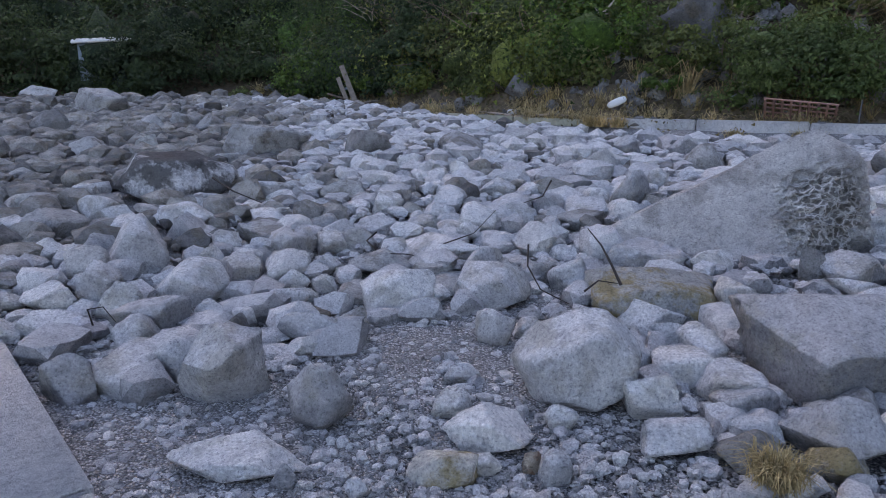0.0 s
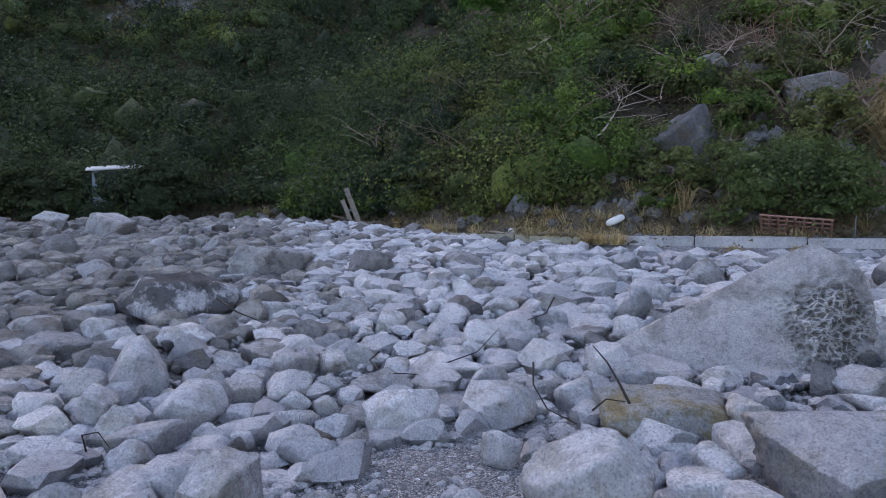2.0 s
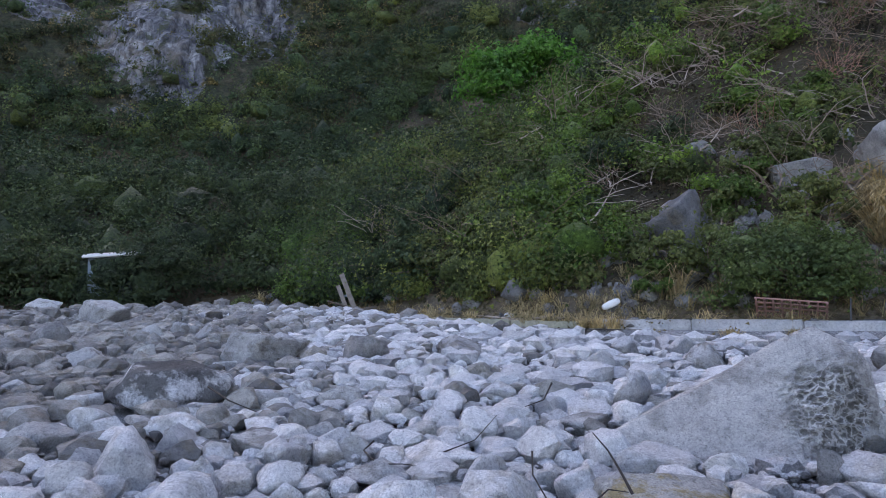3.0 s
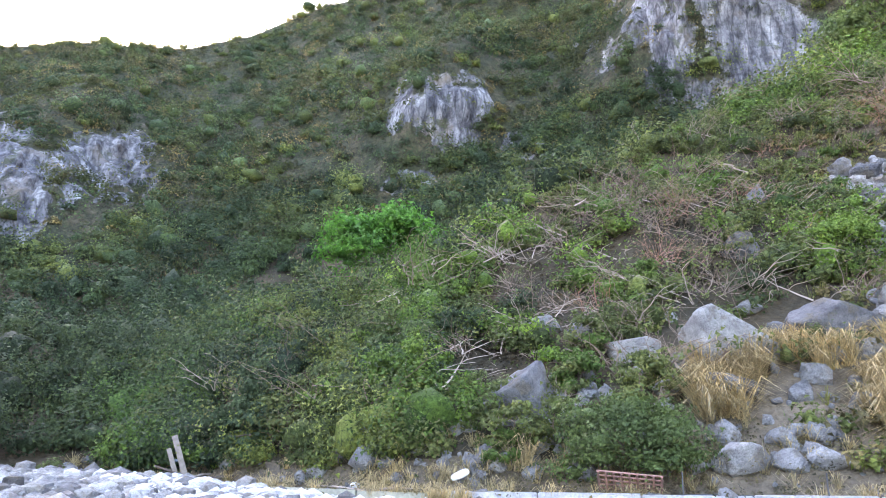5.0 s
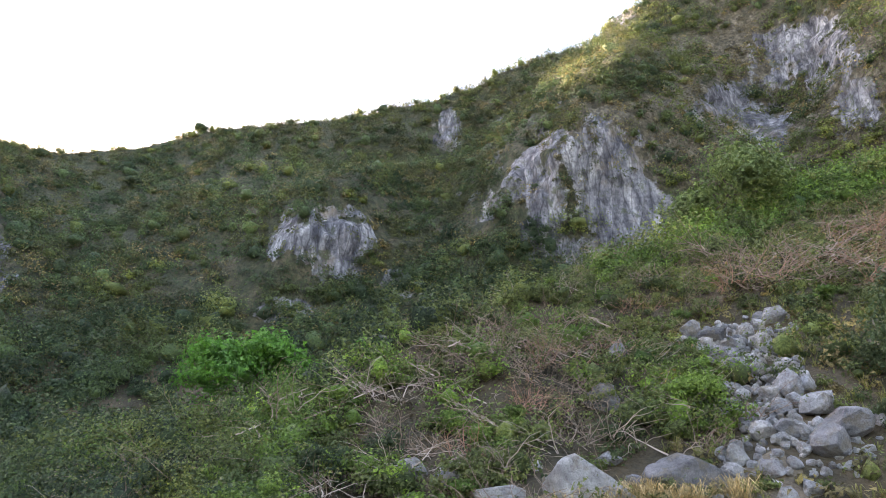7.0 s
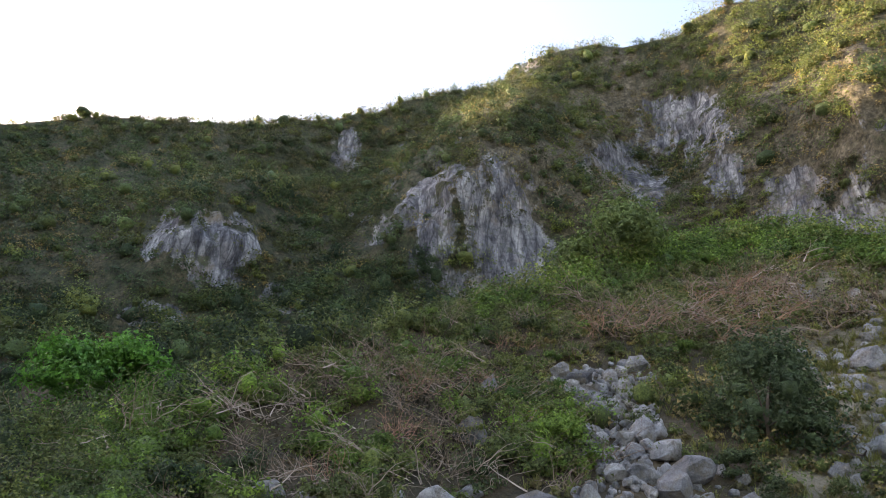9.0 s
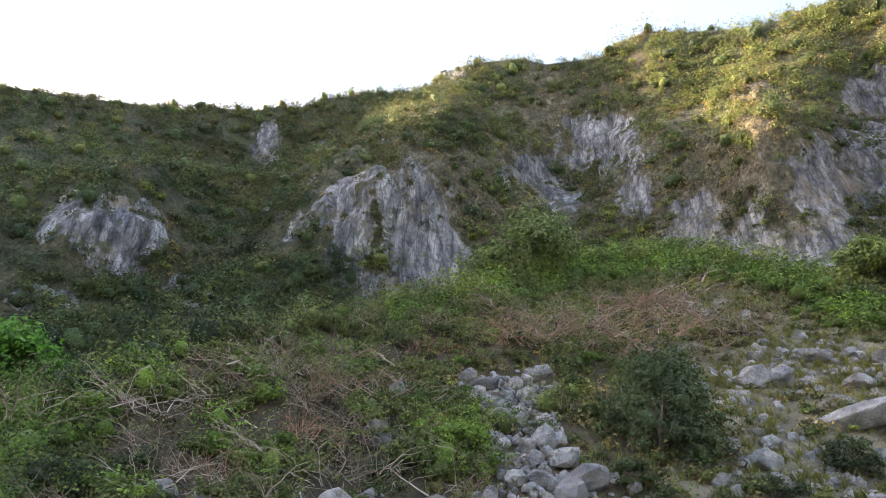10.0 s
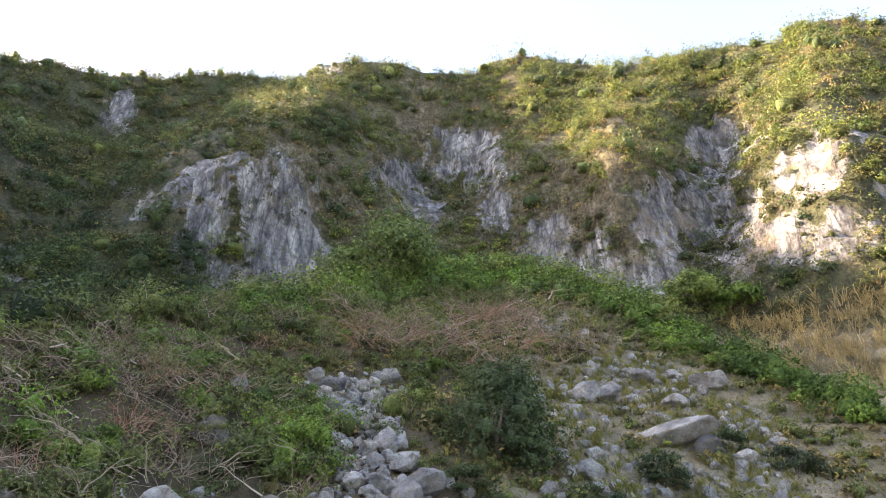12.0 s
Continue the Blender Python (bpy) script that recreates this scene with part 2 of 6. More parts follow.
def honeycomb(m, centre, size, scale):
    """Salt-weathered honeycomb in one corner of a rock: pale walls round deep pits, whose shade is put into the colour.
    """
    nt = m.node_tree
    bsdf = nt.nodes["Principled BSDF"]
    own = node(nt, "TexCoord").outputs["Object"]
    off = node(nt, "Mapping", [("Vector", own)], vector_type="TEXTURE")
    off.inputs["Location"].default_value, off.inputs["Scale"].default_value = centre, size
    far = node(nt, "VectorMath", [(0, off.outputs[0])], operation="LENGTH").outputs["Value"]
    rim = node(nt, "Math", [(0, far), (1, noise_at(nt, own, 3.0, 4))], operation="ADD").outputs[0]
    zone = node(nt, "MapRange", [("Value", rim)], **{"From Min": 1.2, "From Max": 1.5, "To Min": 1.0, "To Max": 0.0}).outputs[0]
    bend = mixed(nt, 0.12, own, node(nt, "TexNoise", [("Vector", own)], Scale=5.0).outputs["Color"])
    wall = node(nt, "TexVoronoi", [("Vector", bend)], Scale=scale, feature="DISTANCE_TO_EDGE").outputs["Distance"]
    # walls lightened, pits darkened: their shade painted into the base colour
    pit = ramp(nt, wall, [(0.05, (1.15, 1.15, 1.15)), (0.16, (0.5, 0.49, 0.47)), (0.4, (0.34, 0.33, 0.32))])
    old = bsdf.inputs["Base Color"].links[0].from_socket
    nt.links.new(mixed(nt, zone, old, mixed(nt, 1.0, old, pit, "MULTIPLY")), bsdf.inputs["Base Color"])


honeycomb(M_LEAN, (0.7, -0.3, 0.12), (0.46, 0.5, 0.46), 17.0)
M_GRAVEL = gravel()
# dark soil; shadow in the gaps between leaves is partly put into its colour
M_SOIL = earth("hillside_soil", (0.035, 0.032, 0.016), (0.08, 0.06, 0.032), (0.15, 0.11, 0.06))
M_LITTER = earth("straw_litter", (0.11, 0.085, 0.055), (0.22, 0.172, 0.115), (0.36, 0.29, 0.2))
M_STONY = earth("stony_soil", (0.11, 0.095, 0.062), (0.22, 0.19, 0.13), (0.36, 0.32, 0.24))
M_CRAG = crag()
M_SCRUB_DRY = leafy("withered_scrub", (0.10, 0.08, 0.045), (0.2, 0.155, 0.095), (0.3, 0.24, 0.15), (0.11, 0.12, 0.05), 0.6, 0.12)
M_BRAKE = leafy("dead_brown_leaves", (0.036, 0.026, 0.017), (0.07, 0.05, 0.033), (0.115, 0.085, 0.057), None, 0, 0.3)
M_LEAF_FAR = leafy("far_leaves", (0.064, 0.076, 0.034), (0.1, 0.112, 0.048), (0.142, 0.145, 0.068), (0.203, 0.162, 0.081), 0.75, 0.06, 3.6)
M_LEAF_WOOD = leafy("thicket_leaves", (0.039, 0.065, 0.035), (0.077, 0.118, 0.059), (0.131, 0.188, 0.096), (0.125, 0.12, 0.056), 0.3, 0.13, 6.0)
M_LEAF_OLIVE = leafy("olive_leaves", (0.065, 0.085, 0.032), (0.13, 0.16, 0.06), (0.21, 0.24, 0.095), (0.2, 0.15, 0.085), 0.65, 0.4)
M_LEAF_MID = leafy("mid_green_leaves", (0.075, 0.11, 0.036), (0.14, 0.195, 0.066), (0.225, 0.29, 0.11), None, 0, 0.6)
M_LEAF_BRIGHT = leafy("bright_leaves", (0.059, 0.108, 0.023), (0.117, 0.198, 0.045), (0.189, 0.288, 0.081), None, 0, 0.5)
M_LEAF_VIVID = leafy("vivid_leaves", (0.04, 0.12, 0.015), (0.075, 0.22, 0.03), (0.12, 0.3, 0.05), None, 0, 0.5)
M_LEAF_DARK = leafy("dark_leaves", (0.031, 0.048, 0.027), (0.058, 0.086, 0.044), (0.098, 0.125, 0.066), None, 0, 0.6)
M_STRAW = leafy("dry_grass_blades", (0.36, 0.255, 0.14), (0.6, 0.45, 0.27), (0.76, 0.61, 0.42), (0.3, 0.19, 0.11), 0.6, 0.5)
M_STRAW_PALE = leafy("bleached_grass_blades", (0.26, 0.2, 0.13), (0.42, 0.34, 0.24), (0.58, 0.5, 0.38), (0.2, 0.13, 0.08), 0.5, 0.3)
M_GRASS = leafy("green_grass_blades", (0.13, 0.145, 0.045), (0.24, 0.24, 0.085), (0.37, 0.34, 0.14), (0.3, 0.22, 0.1), 0.6, 0.7)
M_TWIG = plain("bare_twigs", (0.27, 0.2, 0.15), 0.85, 0, 0.6, 1.2)
M_TWIG_PALE = plain("pale_dead_wood", (0.38, 0.31, 0.25), 0.85, 0, 0.5, 1.5)
M_TWIG_RED = plain("reddish_twigs", (0.4, 0.215, 0.15), 0.85, 0, 0.5, 1.2)
M_CONCRETE = stone("weathered_concrete", (0.5, 0.5, 0.49), (0.66, 0.65, 0.63), (0.45, 0.44, 0.4), 0.4, scale=1.8, speck=0.5, vary=0.05)
M_CONCRETE_OLD = plain("mossy_concrete", (0.34, 0.33, 0.24), 0.95, 0, 0.75, 1.8, 0.008)
M_WOOD = plain("grey_driftwood", (0.24, 0.205, 0.17), 0.85, 0, 0.6, 9)
M_WOOD_DARK = plain("dark_wet_wood", (0.13, 0.10, 0.08), 0.85, 0, 0.6, 9)
M_STICK = plain("black_stick", (0.045, 0.035, 0.03), 0.85, 0, 0.4, 20)
M_WHITE = plain("dirty_white_plastic", (0.78, 0.78, 0.76), 0.5, 0, 0.25, 8)
M_PINK = plain("faded_red_plastic", (0.36, 0.2, 0.16), 0.7, 0, 0.5, 8)
M_PIPE = plain("dark_plastic_pipe", (0.07, 0.07, 0.07), 0.6, 0, 0.4, 5)
M_BLUE = plain("faded_blue_paint", (0.2, 0.25, 0.28), 0.8, 0, 0.5, 14)


# ---- mesh helpers ----
def fill(name, verts, faces, material=None, smooth=False, tone=None):
    """A mesh from arrays, all faces with the same number of corners."""
    verts, faces = np.asarray(verts, np.float32), np.asarray(faces, np.int32)
    me = bpy.data.meshes.new(name)
    n = faces.shape[1]
    me.vertices.add(len(verts))
    me.vertices.foreach_set("co", verts.ravel())
    me.loops.add(faces.size)
    me.loops.foreach_set("vertex_index", faces.ravel())
    me.polygons.add(len(faces))
    me.polygons.foreach_set("loop_start", np.arange(0, faces.size, n, dtype=np.int32))
    me.polygons.foreach_set("use_smooth", np.full(len(faces), smooth))
    if material:
        me.materials.append(material)
    me.update(calc_edges=True)
    if tone is not None:
        me.attributes.new("tone", "FLOAT", "POINT").data.foreach_set("value", np.asarray(tone, np.float32))
    me.validate()
    return me


def part(name, me, parent, label=""):
    ob = new(name, me)
    ob.parent = parent
    return tagged(ob, label)


def from_bm(name, bm, material, smooth=False):
    me = bpy.data.meshes.new(name)
    for f in bm.faces:
        f.smooth = smooth
    bm.to_mesh(me)
    bm.free()
    me.materials.append(material)
    return me


def lattice(p, seed=0):
    """Pseudo-random values at whole-number points, 0 to 1."""
    p = p.astype(np.int64)
    h = p[..., 0] * 374761393 + p[..., 1] * 668265263 + p[..., 2] * 2147483647 + seed * 974711
    h = (h ^ (h >> 13)) * 1274126177
    h = (h ^ (h >> 16)) & 0xFFFFFF
    return h / float(0xFFFFFF)


def vnoise(p, seed=0):
    """Smooth value noise of points (n, 3), -1 to 1."""
    p = np.asarray(p, float)
    i = np.floor(p)
    f = p - i
    f = f * f * f * (f * (f * 6 - 15) + 10)
    out = 0
    for dx in (0, 1):
        for dy in (0, 1):
            for dz in (0, 1):
                w = (f[..., 0] if dx else 1 - f[..., 0]) * (f[..., 1] if dy else 1 - f[..., 1]) * (f[..., 2] if dz else 1 - f[..., 2])
                out = out + w * lattice(i + (dx, dy, dz), seed)
    return out * 2 - 1


def fbm(p, octaves=4, seed=0, gain=0.5):
    p = np.asarray(p, float)
    total, amp, norm = 0, 1.0, 0
    for k in range(octaves):
        total = total + amp * vnoise(p * 2.03 ** k + 17.3 * k, seed + k)
        norm += amp
        amp *= gain
    return total / norm


ICO = {}


def ico(sub):
    if sub not in ICO:
        bm = bmesh.new()
        bmesh.ops.create_icosphere(bm, subdivisions=sub, radius=1.0)
        bm.verts.ensure_lookup_table()
        ICO[sub] = (np.array([v.co for v in bm.verts]), np.array([[v.index for v in f.verts] for f in bm.faces]))
        bm.free()
    return ICO[sub]


def break_faces(rng, count):
    """The faces along which a stone broke: three crossed pairs, none quite square, then slanting ones."""
    block = np.concatenate([np.eye(3), -np.eye(3)]) @ np.linalg.qr(rng.normal(size=(3, 3)))[0]
    n = np.concatenate([block + rng.normal(size=(6, 3)) * 0.2, rng.normal(size=(max(0, count - 6), 3))])
    return n / np.linalg.norm(n, axis=1, keepdims=True)


def hewn(u, normals, offsets, edge):
    """Points on a stone bounded by broken faces, seen along directions u from inside; a high edge is sharp, a low one worn round."""
    reach = np.clip(u @ np.asarray(normals).T, 0, None) / np.asarray(offsets)
    return u * ((reach ** edge).sum(1) ** (-1 / edge))[:, None]


def rock_shape(rng, sub, facets=9, depth=0.3, rough=0.06, soft=0.05, cuts=()):
    """A broken or worn stone in a box from -1 to 1: flat faces with worn edges, chipped corners and a rough skin.
    cuts: faces of its own, as (x, y, z, how far out)."""
    u, f = ico(sub)
    seed = int(rng.integers(1, 9999))
    n = break_faces(rng, facets)
    o = np.concatenate([0.72 + depth * rng.uniform(-0.3, 0.5, 6), 0.98 - depth * rng.uniform(0.0, 0.6, len(n) - 6)])
    if cuts:
        c = np.array(cuts, float)
        size = np.linalg.norm(c[:, :3], axis=1, keepdims=True)
        n, o = np.concatenate([c[:, :3] / size, n]), np.concatenate([c[:, 3], o + 0.22])
    edge = 4 + 2.6 / soft
    v = hewn(u, n, o, edge)
    # corners knocked off, each by a small flat break
    for _ in range(4 if soft < 0.2 else 1):
        far = np.linalg.norm(v, axis=1) + rng.uniform(0, 0.25, len(v))
        k = v[int(np.argmax(far))] + rng.normal(size=3) * 0.15
        k /= np.linalg.norm(k)
        n, o = np.vstack([n, k]), np.append(o, (v @ k).max() * rng.uniform(0.8, 0.95))
        v = hewn(u, n, o, edge)
    v = v * (1 + rough * fbm(v * 1.7 + seed, 5, 7, 0.62))[:, None]
    if sub >= 4:
        v = v * (1 + 0.045 * (0.5 - np.abs(fbm(v * 4.0 + seed, 3, 9, 0.6))))[:, None]
        v = v * (1 + 0.022 * fbm(v * 13 + seed, 3, 10, 0.7))[:, None]
    v -= (v.max(0) + v.min(0)) / 2
    v /= (v.max(0) - v.min(0)) / 2
    return v, f


# ---- the lie of the land, by bearing from the beach where one stands ----
#       bearing  foot  crest rise  crag_r rise  top_r  rise
LAND = ((-80, 34, 52, 9, 75, 12, 130, 20), (-35, 30, 46, 8, 68, 13, 118, 26.6), (-22, 27, 42, 8, 64, 14, 112, 28.4),
        (-12, 25, 36, 7.5, 62, 16, 108, 30.5), (0, 19, 29, 11, 62, 19, 104, 35.5), (13, 15.5, 28, 16.5, 60, 22, 98, 38.0),
        (24, 15, 31, 22.2, 62, 24.5, 94, 40.7), (36, 15, 37, 25.2, 63, 26.5, 90, 43.6), (48, 16, 46, 28.0, 66, 28.5, 86, 46.0))
LAND2 = ((60, 17.5, 54, 29.2, 68, 29, 84, 45.2), (67, 19, 51, 27.8, 64, 28, 83, 46.6), (74, 20.5, 46, 24.2, 60, 25.5, 82, 44.8),
         (81, 22, 41, 20, 57, 23, 81, 44.2), (89, 24, 36, 14.3, 54, 22, 80, 42.6), (99, 26, 34, 12, 54, 20, 80, 40), (125, 30, 40, 9, 60, 15, 95, 30))
LANDS = np.array(LAND + LAND2, float)


# the ridge against the sky: bearing and rise
RIDGE = np.array(((-80, 20), (-35, 26.6), (-24, 27.4), (-18.4, 29.4), (-10.7, 30.7), (-5.4, 32.4), (-1.7, 34.2), (1.2, 35.5), (8, 37.1), (13.4, 38.1), (15.5, 38.5), (18, 39.3),
                  (21.5, 39.8), (24.8, 40.8), (27, 41.1), (29.3, 42.1), (34.4, 43.1), (39.9, 43.5), (41.3, 44.8), (43.8, 45.4), (46.3, 45.7), (50.5, 45.8), (53.5, 45.1), (59.3, 44.9),
                  (61.3, 45.8), (65, 45.9), (69.5, 44.9), (75.4, 43.7), (81.2, 43.3), (86.5, 42.5), (90.8, 41.3), (92.2, 42.1), (95.3, 41.3), (98.5, 39.6), (125, 30)))


def smooth_interp(x, xp, fp):
    i = np.clip(np.searchsorted(xp, x) - 1, 0, len(xp) - 2)
    u = np.clip((x - xp[i]) / (xp[i + 1] - xp[i]), 0, 1)
    m = np.gradient(fp, xp)
    h = xp[i + 1] - xp[i]
    return ((2 * u**3 - 3 * u**2 + 1) * fp[i] + (u**3 - 2 * u**2 + u) * h * m[i] + (3 * u**2 - 2 * u**3) * fp[i + 1] + (u**3 - u**2) * h * m[i + 1])


def beach_z(r):
    return 0.055 * np.clip(np.minimum(r, 26) - 2, 0, None)


def wall_r(az):
    return smooth_interp(az, LANDS[:, 0], LANDS[:, 1]) - 1.3


def land_nodes(az):
    foot, r1, e1, rc, ec, rt, et = (smooth_interp(az, LANDS[:, 0], LANDS[:, k]) for k in range(1, 8))
    et = np.interp(az, RIDGE[:, 0], RIDGE[:, 1]) + 0.35
    z1, zc, zt = (1.6 + r * np.tan(np.radians(e)) for r, e in ((r1, e1), (rc, ec), (rt, et)))
    return foot, r1, z1, rc, zc, rt, zt


def land_z(az, r):
    """Height of the land without its crags, for single bearings in degrees and distances in metres."""
    az, r = np.atleast_1d(np.asarray(az, float)), np.atleast_1d(np.asarray(r, float))
    foot, r1, z1, rc, zc, rt, zt = land_nodes(np.clip(az, -80, 125))
    u = np.clip((r - foot) / (r1 - foot), 0, 1)
    z = np.where(r < foot - 1.3, beach_z(r), 0.86)
    z = np.where(r > foot, 0.9 + (z1 - 0.9) * (0.85 * u + 0.15 * u * u), z)
    w = np.clip((r - r1) / (rc - r1), 0, 1)
    dip = np.where(az > 20, 2.2, 1.6) * np.sin(np.pi * w)
    z = np.where(r > r1, z1 + (zc - z1) * (0.3 * w + 0.7 * w * w) - dip, z)
    k = np.clip((r - rc) / (rt - rc), 0, 1)
    z = np.where(r > rc, zc + (zt - zc) * (k + 0.05 * np.sin(2 * np.pi * k)), z)
    z = np.where(r > rt, zt - 0.12 * (r - rt), z)
    away = np.clip((np.abs((az - 22.5 + 180) % 360 - 180) - 100) / 35, 0, 1)
    back = away * away * (3 - 2 * away)
    return z * (1 - back) + back * np.minimum(beach_z(r), 0.6) if np.any(back > 0) else z


def at(az, r):
    """World place on the land at a bearing and distance."""
    return np.array([r * math.sin(radians(az)), r * math.cos(radians(az)), float(land_z(az, r)[0])])


def ground_z(x, y):
    return land_z(np.degrees(np.arctan2(x, y)), np.hypot(x, y))


# bare faces in the cliffs: bearing, rise, half width, half height, in degrees
BARE = ((-24, 19.3, 2.6, 4.5), (-20.3, 17.5, 2.0, 3.5), (-15.6, 22, 3.0, 2.6), (8.8, 28.7, 1.3, 2.0), (13.6, 29, 2.8, 2.6), (35.3, 31.5, 6.6, 5.8), (40.5, 29.5, 4.2, 3.8), (36, 27.8, 6, 2.6), (50, 37, 2.5, 1.6),
        (24.0, 38.2, 1.4, 1.4), (9, 22.3, 2.2, 0.9), (20, 25, 1.6, 1.2), (57.6, 38.3, 3.6, 2.4), (54, 34.5, 2.5, 1.8))
BARE2 = ((53, 31, 1.8, 1.5), (61, 34, 1.8, 1.6), (66, 31, 2.4, 2.0), (78.5, 31.6, 6.0, 3.0), (82, 36, 3.0, 1.7), (90, 32.6, 3.6, 2.2), (87, 27.5, 5.0, 2.0), (71.5, 27.5, 4.6, 2.6), (43.2, 45.3, 1.0, 0.8), (96, 29, 2.6, 2.6), (-30, 22, 3, 3))


def bareness(p):
    """How bare the rock is at places p (n, 3): above 0 inside the bare faces, with ragged rims."""
    az = np.degrees(np.arctan2(p[:, 0], p[:, 1])) + 1.0 * vnoise(p * 0.09, 33)
    rise = np.degrees(np.arctan2(p[:, 2] - 1.6, np.hypot(p[:, 0], p[:, 1])))
    best = np.full(len(p), -9.0)
    for a0, e0, wa, we in BARE + BARE2:
        best = np.maximum(best, 1 - np.hypot((az - a0) / wa, (rise - e0) / we))
    return 1.35 * np.minimum(best, 0.6) - 0.05 + 1.15 * fbm(p * (0.2, 0.2, 0.1), 3, 31, 0.65) + 0.95 * fbm(p * (0.55, 0.55, 0.3), 3, 35, 0.7) + 0.05


def dry_cliff(p):
    """Where the cliffs carry only sparse, withered scrub."""
    az = np.degrees(np.arctan2(p[:, 0], p[:, 1]))
    rise = np.degrees(np.arctan2(p[:, 2] - 1.6, np.hypot(p[:, 0], p[:, 1])))
    return (1 - np.hypot((az - 58) / 20, (rise - 35) / 7.5) + 0.9 * fbm(p * 0.12, 4, 36) > 0) & (az > 28)


# ---- ground: one sheet from the beach over the hill to the horizon ----
def build_ground():
    az = np.concatenate([np.arange(-180, -50, 4.0), np.arange(-50, 110, 0.3), np.arange(110, 180, 4.0)])
    foot, r1, z1, rc, zc, rt, zt = land_nodes(np.clip(az, -80, 125))
    beach = np.linspace(0, 1, 26)[None] ** 1.2 * (foot - 1.3)[:, None]
    cols = [beach + 0.0, (foot - 1.2)[:, None], foot[:, None]]
    cols += [foot[:, None] + (r1 - foot)[:, None] * np.linspace(0, 1, 42)[None, 1:]]
    cols += [r1[:, None] + (rc - r1)[:, None] * np.linspace(0, 1, 26)[None, 1:]]
    cols += [rc[:, None] + (rt - rc)[:, None] * np.linspace(0, 1, 90)[None, 1:]]
    cols += [rt[:, None] + np.array([2, 5, 10, 20, 45, 90, 200, 500, 1400, 4000.0])[None]]
    R = np.concatenate(cols, 1)
    n, m = R.shape
    A = np.repeat(az[:, None], m, 1)
    Z = np.stack([land_z(A[:, k], R[:, k]) for k in range(m)], 1)
    X, Y = R * np.sin(np.radians(A)), R * np.cos(np.radians(A))
    P = np.stack([X, Y, Z], -1).reshape(-1, 3)
    front = np.clip(1 - (np.abs((A - 22.5 + 180) % 360 - 180) - 95) / 20, 0, 1).ravel()
    Rf, foot_f, rc_f, rt_f = R.ravel(), np.repeat(foot, m), np.repeat(rc, m), np.repeat(rt, m)
    slope = np.clip((Rf - foot_f) / 6, 0, 1) * front * (Rf < 400)
    P[:, 2] += slope * 0.9 * fbm(P * 0.22, 4, 3) * np.clip(1 - (Rf - rc_f) / 10, 0.25, 1)
    P[:, 2] += front * (Rf < foot_f - 1.5) * np.clip(Rf / 3, 0, 1) * 0.05 * fbm(P * 0.8, 3, 4)
    crag_w = np.clip((Rf - rc_f) / 6, 0, 1) * np.clip(1 - (Rf - rt_f) / 6, 0, 1) * front
    push = 5.0 * fbm(P * (0.045, 0.045, 0.02), 3, 11) + 2.2 * fbm(P * (0.16, 0.16, 0.06), 4, 12)
    bare = bareness(P)
    lean = P + np.stack([0.25 * P[:, 2], 0 * P[:, 2], 0 * P[:, 2]], 1)
    flute = 1 - np.abs(fbm(lean * (0.36, 0.36, 0.06), 4, 13)) * 2
    push += np.clip(bare + 0.2, 0, 1) * (1.2 * flute + 1.3 * fbm(lean * (0.5, 0.5, 0.16), 4, 14, 0.6))
    a = A.ravel()
    # buttresses stand forward, gullies run back between them
    for a0, wide, far in ((36, 8, -6.0), (22, 6, 5.0), (52, 4.5, 4.5), (60, 4, -2.5), (72, 6, -3.5), (80, 3.5, 3.0), (90, 5, -4.0), (10, 5, -3.0), (-6, 6, 3.5), (-20, 5, -3.5)):
        push += far * np.exp(-((a - a0 - 0.12 * (P[:, 2] - 40)) / wide) ** 2)
    push *= crag_w * np.clip((rt_f - Rf) / 9, 0, 1)
    out = np.stack([np.sin(np.radians(A)).ravel(), np.cos(np.radians(A)).ravel()], 1)
    P[:, :2] += push[:, None] * out
    P[:, 2] += crag_w * np.clip((rt_f - Rf) / 9, 0.35, 1) * 1.2 * fbm(P * (0.1, 0.1, 0.1), 3, 15)
    idx = np.arange(n * m).reshape(n, m)
    nxt = np.roll(idx, -1, 0)
    F = np.stack([idx[:, :-1], idx[:, 1:], nxt[:, 1:], nxt[:, :-1]], -1).reshape(-1, 4)
    me = fill("ground", P, F[:, ::-1], None, True)
    for mat in (M_GRAVEL, M_SOIL, M_CRAG, M_LITTER, M_STONY):
        me.materials.append(mat)
    mid = P[F].mean(1)
    kind = np.where(Rf[F[:, 0]] > foot_f[F[:, 0]] + 0.1, 1, 0) * (front[F[:, 0]] > 0)
    kind[(kind == 1) & (Rf[F[:, 0]] > rc_f[F[:, 0]] - 2)] = 3
    kind[(kind == 3) & dry_cliff(mid)] = 5
    kind[(bareness(mid) > 0) & (Rf[F[:, 0]] >= rc_f[F[:, 0]] - 7) & (Rf[F[:, 0]] < rt_f[F[:, 0]])] = 2
    past = (Rf - foot_f)[F[:, 0]]
    a0 = A.ravel()[F[:, 0]]
    kind[(past > -1.35) & (past < 1.0) & (a0 > -16) & (a0 < 100)] = 4
    kind[(kind == 1) & (a0 > 58 + 3 * fbm(mid * 0.3, 2, 92)) & (a0 < 102)] = 6
    kind[(past >= 1.0) & (past < 6) & (a0 > 31) & (a0 < 50)] = 4
    for key, value in (("bare", bareness(P)), ("dry", dry_cliff(P) * 1.0)):
        me.attributes.new(key, "FLOAT", "POINT").data.foreach_set("value", np.asarray(value, np.float32))
    me.polygons.foreach_set("material_index", np.array((0, 1, 2, 2, 3, 2, 4), np.int32)[kind])
    me.polygons.foreach_set("use_smooth", np.full(len(kind), True))
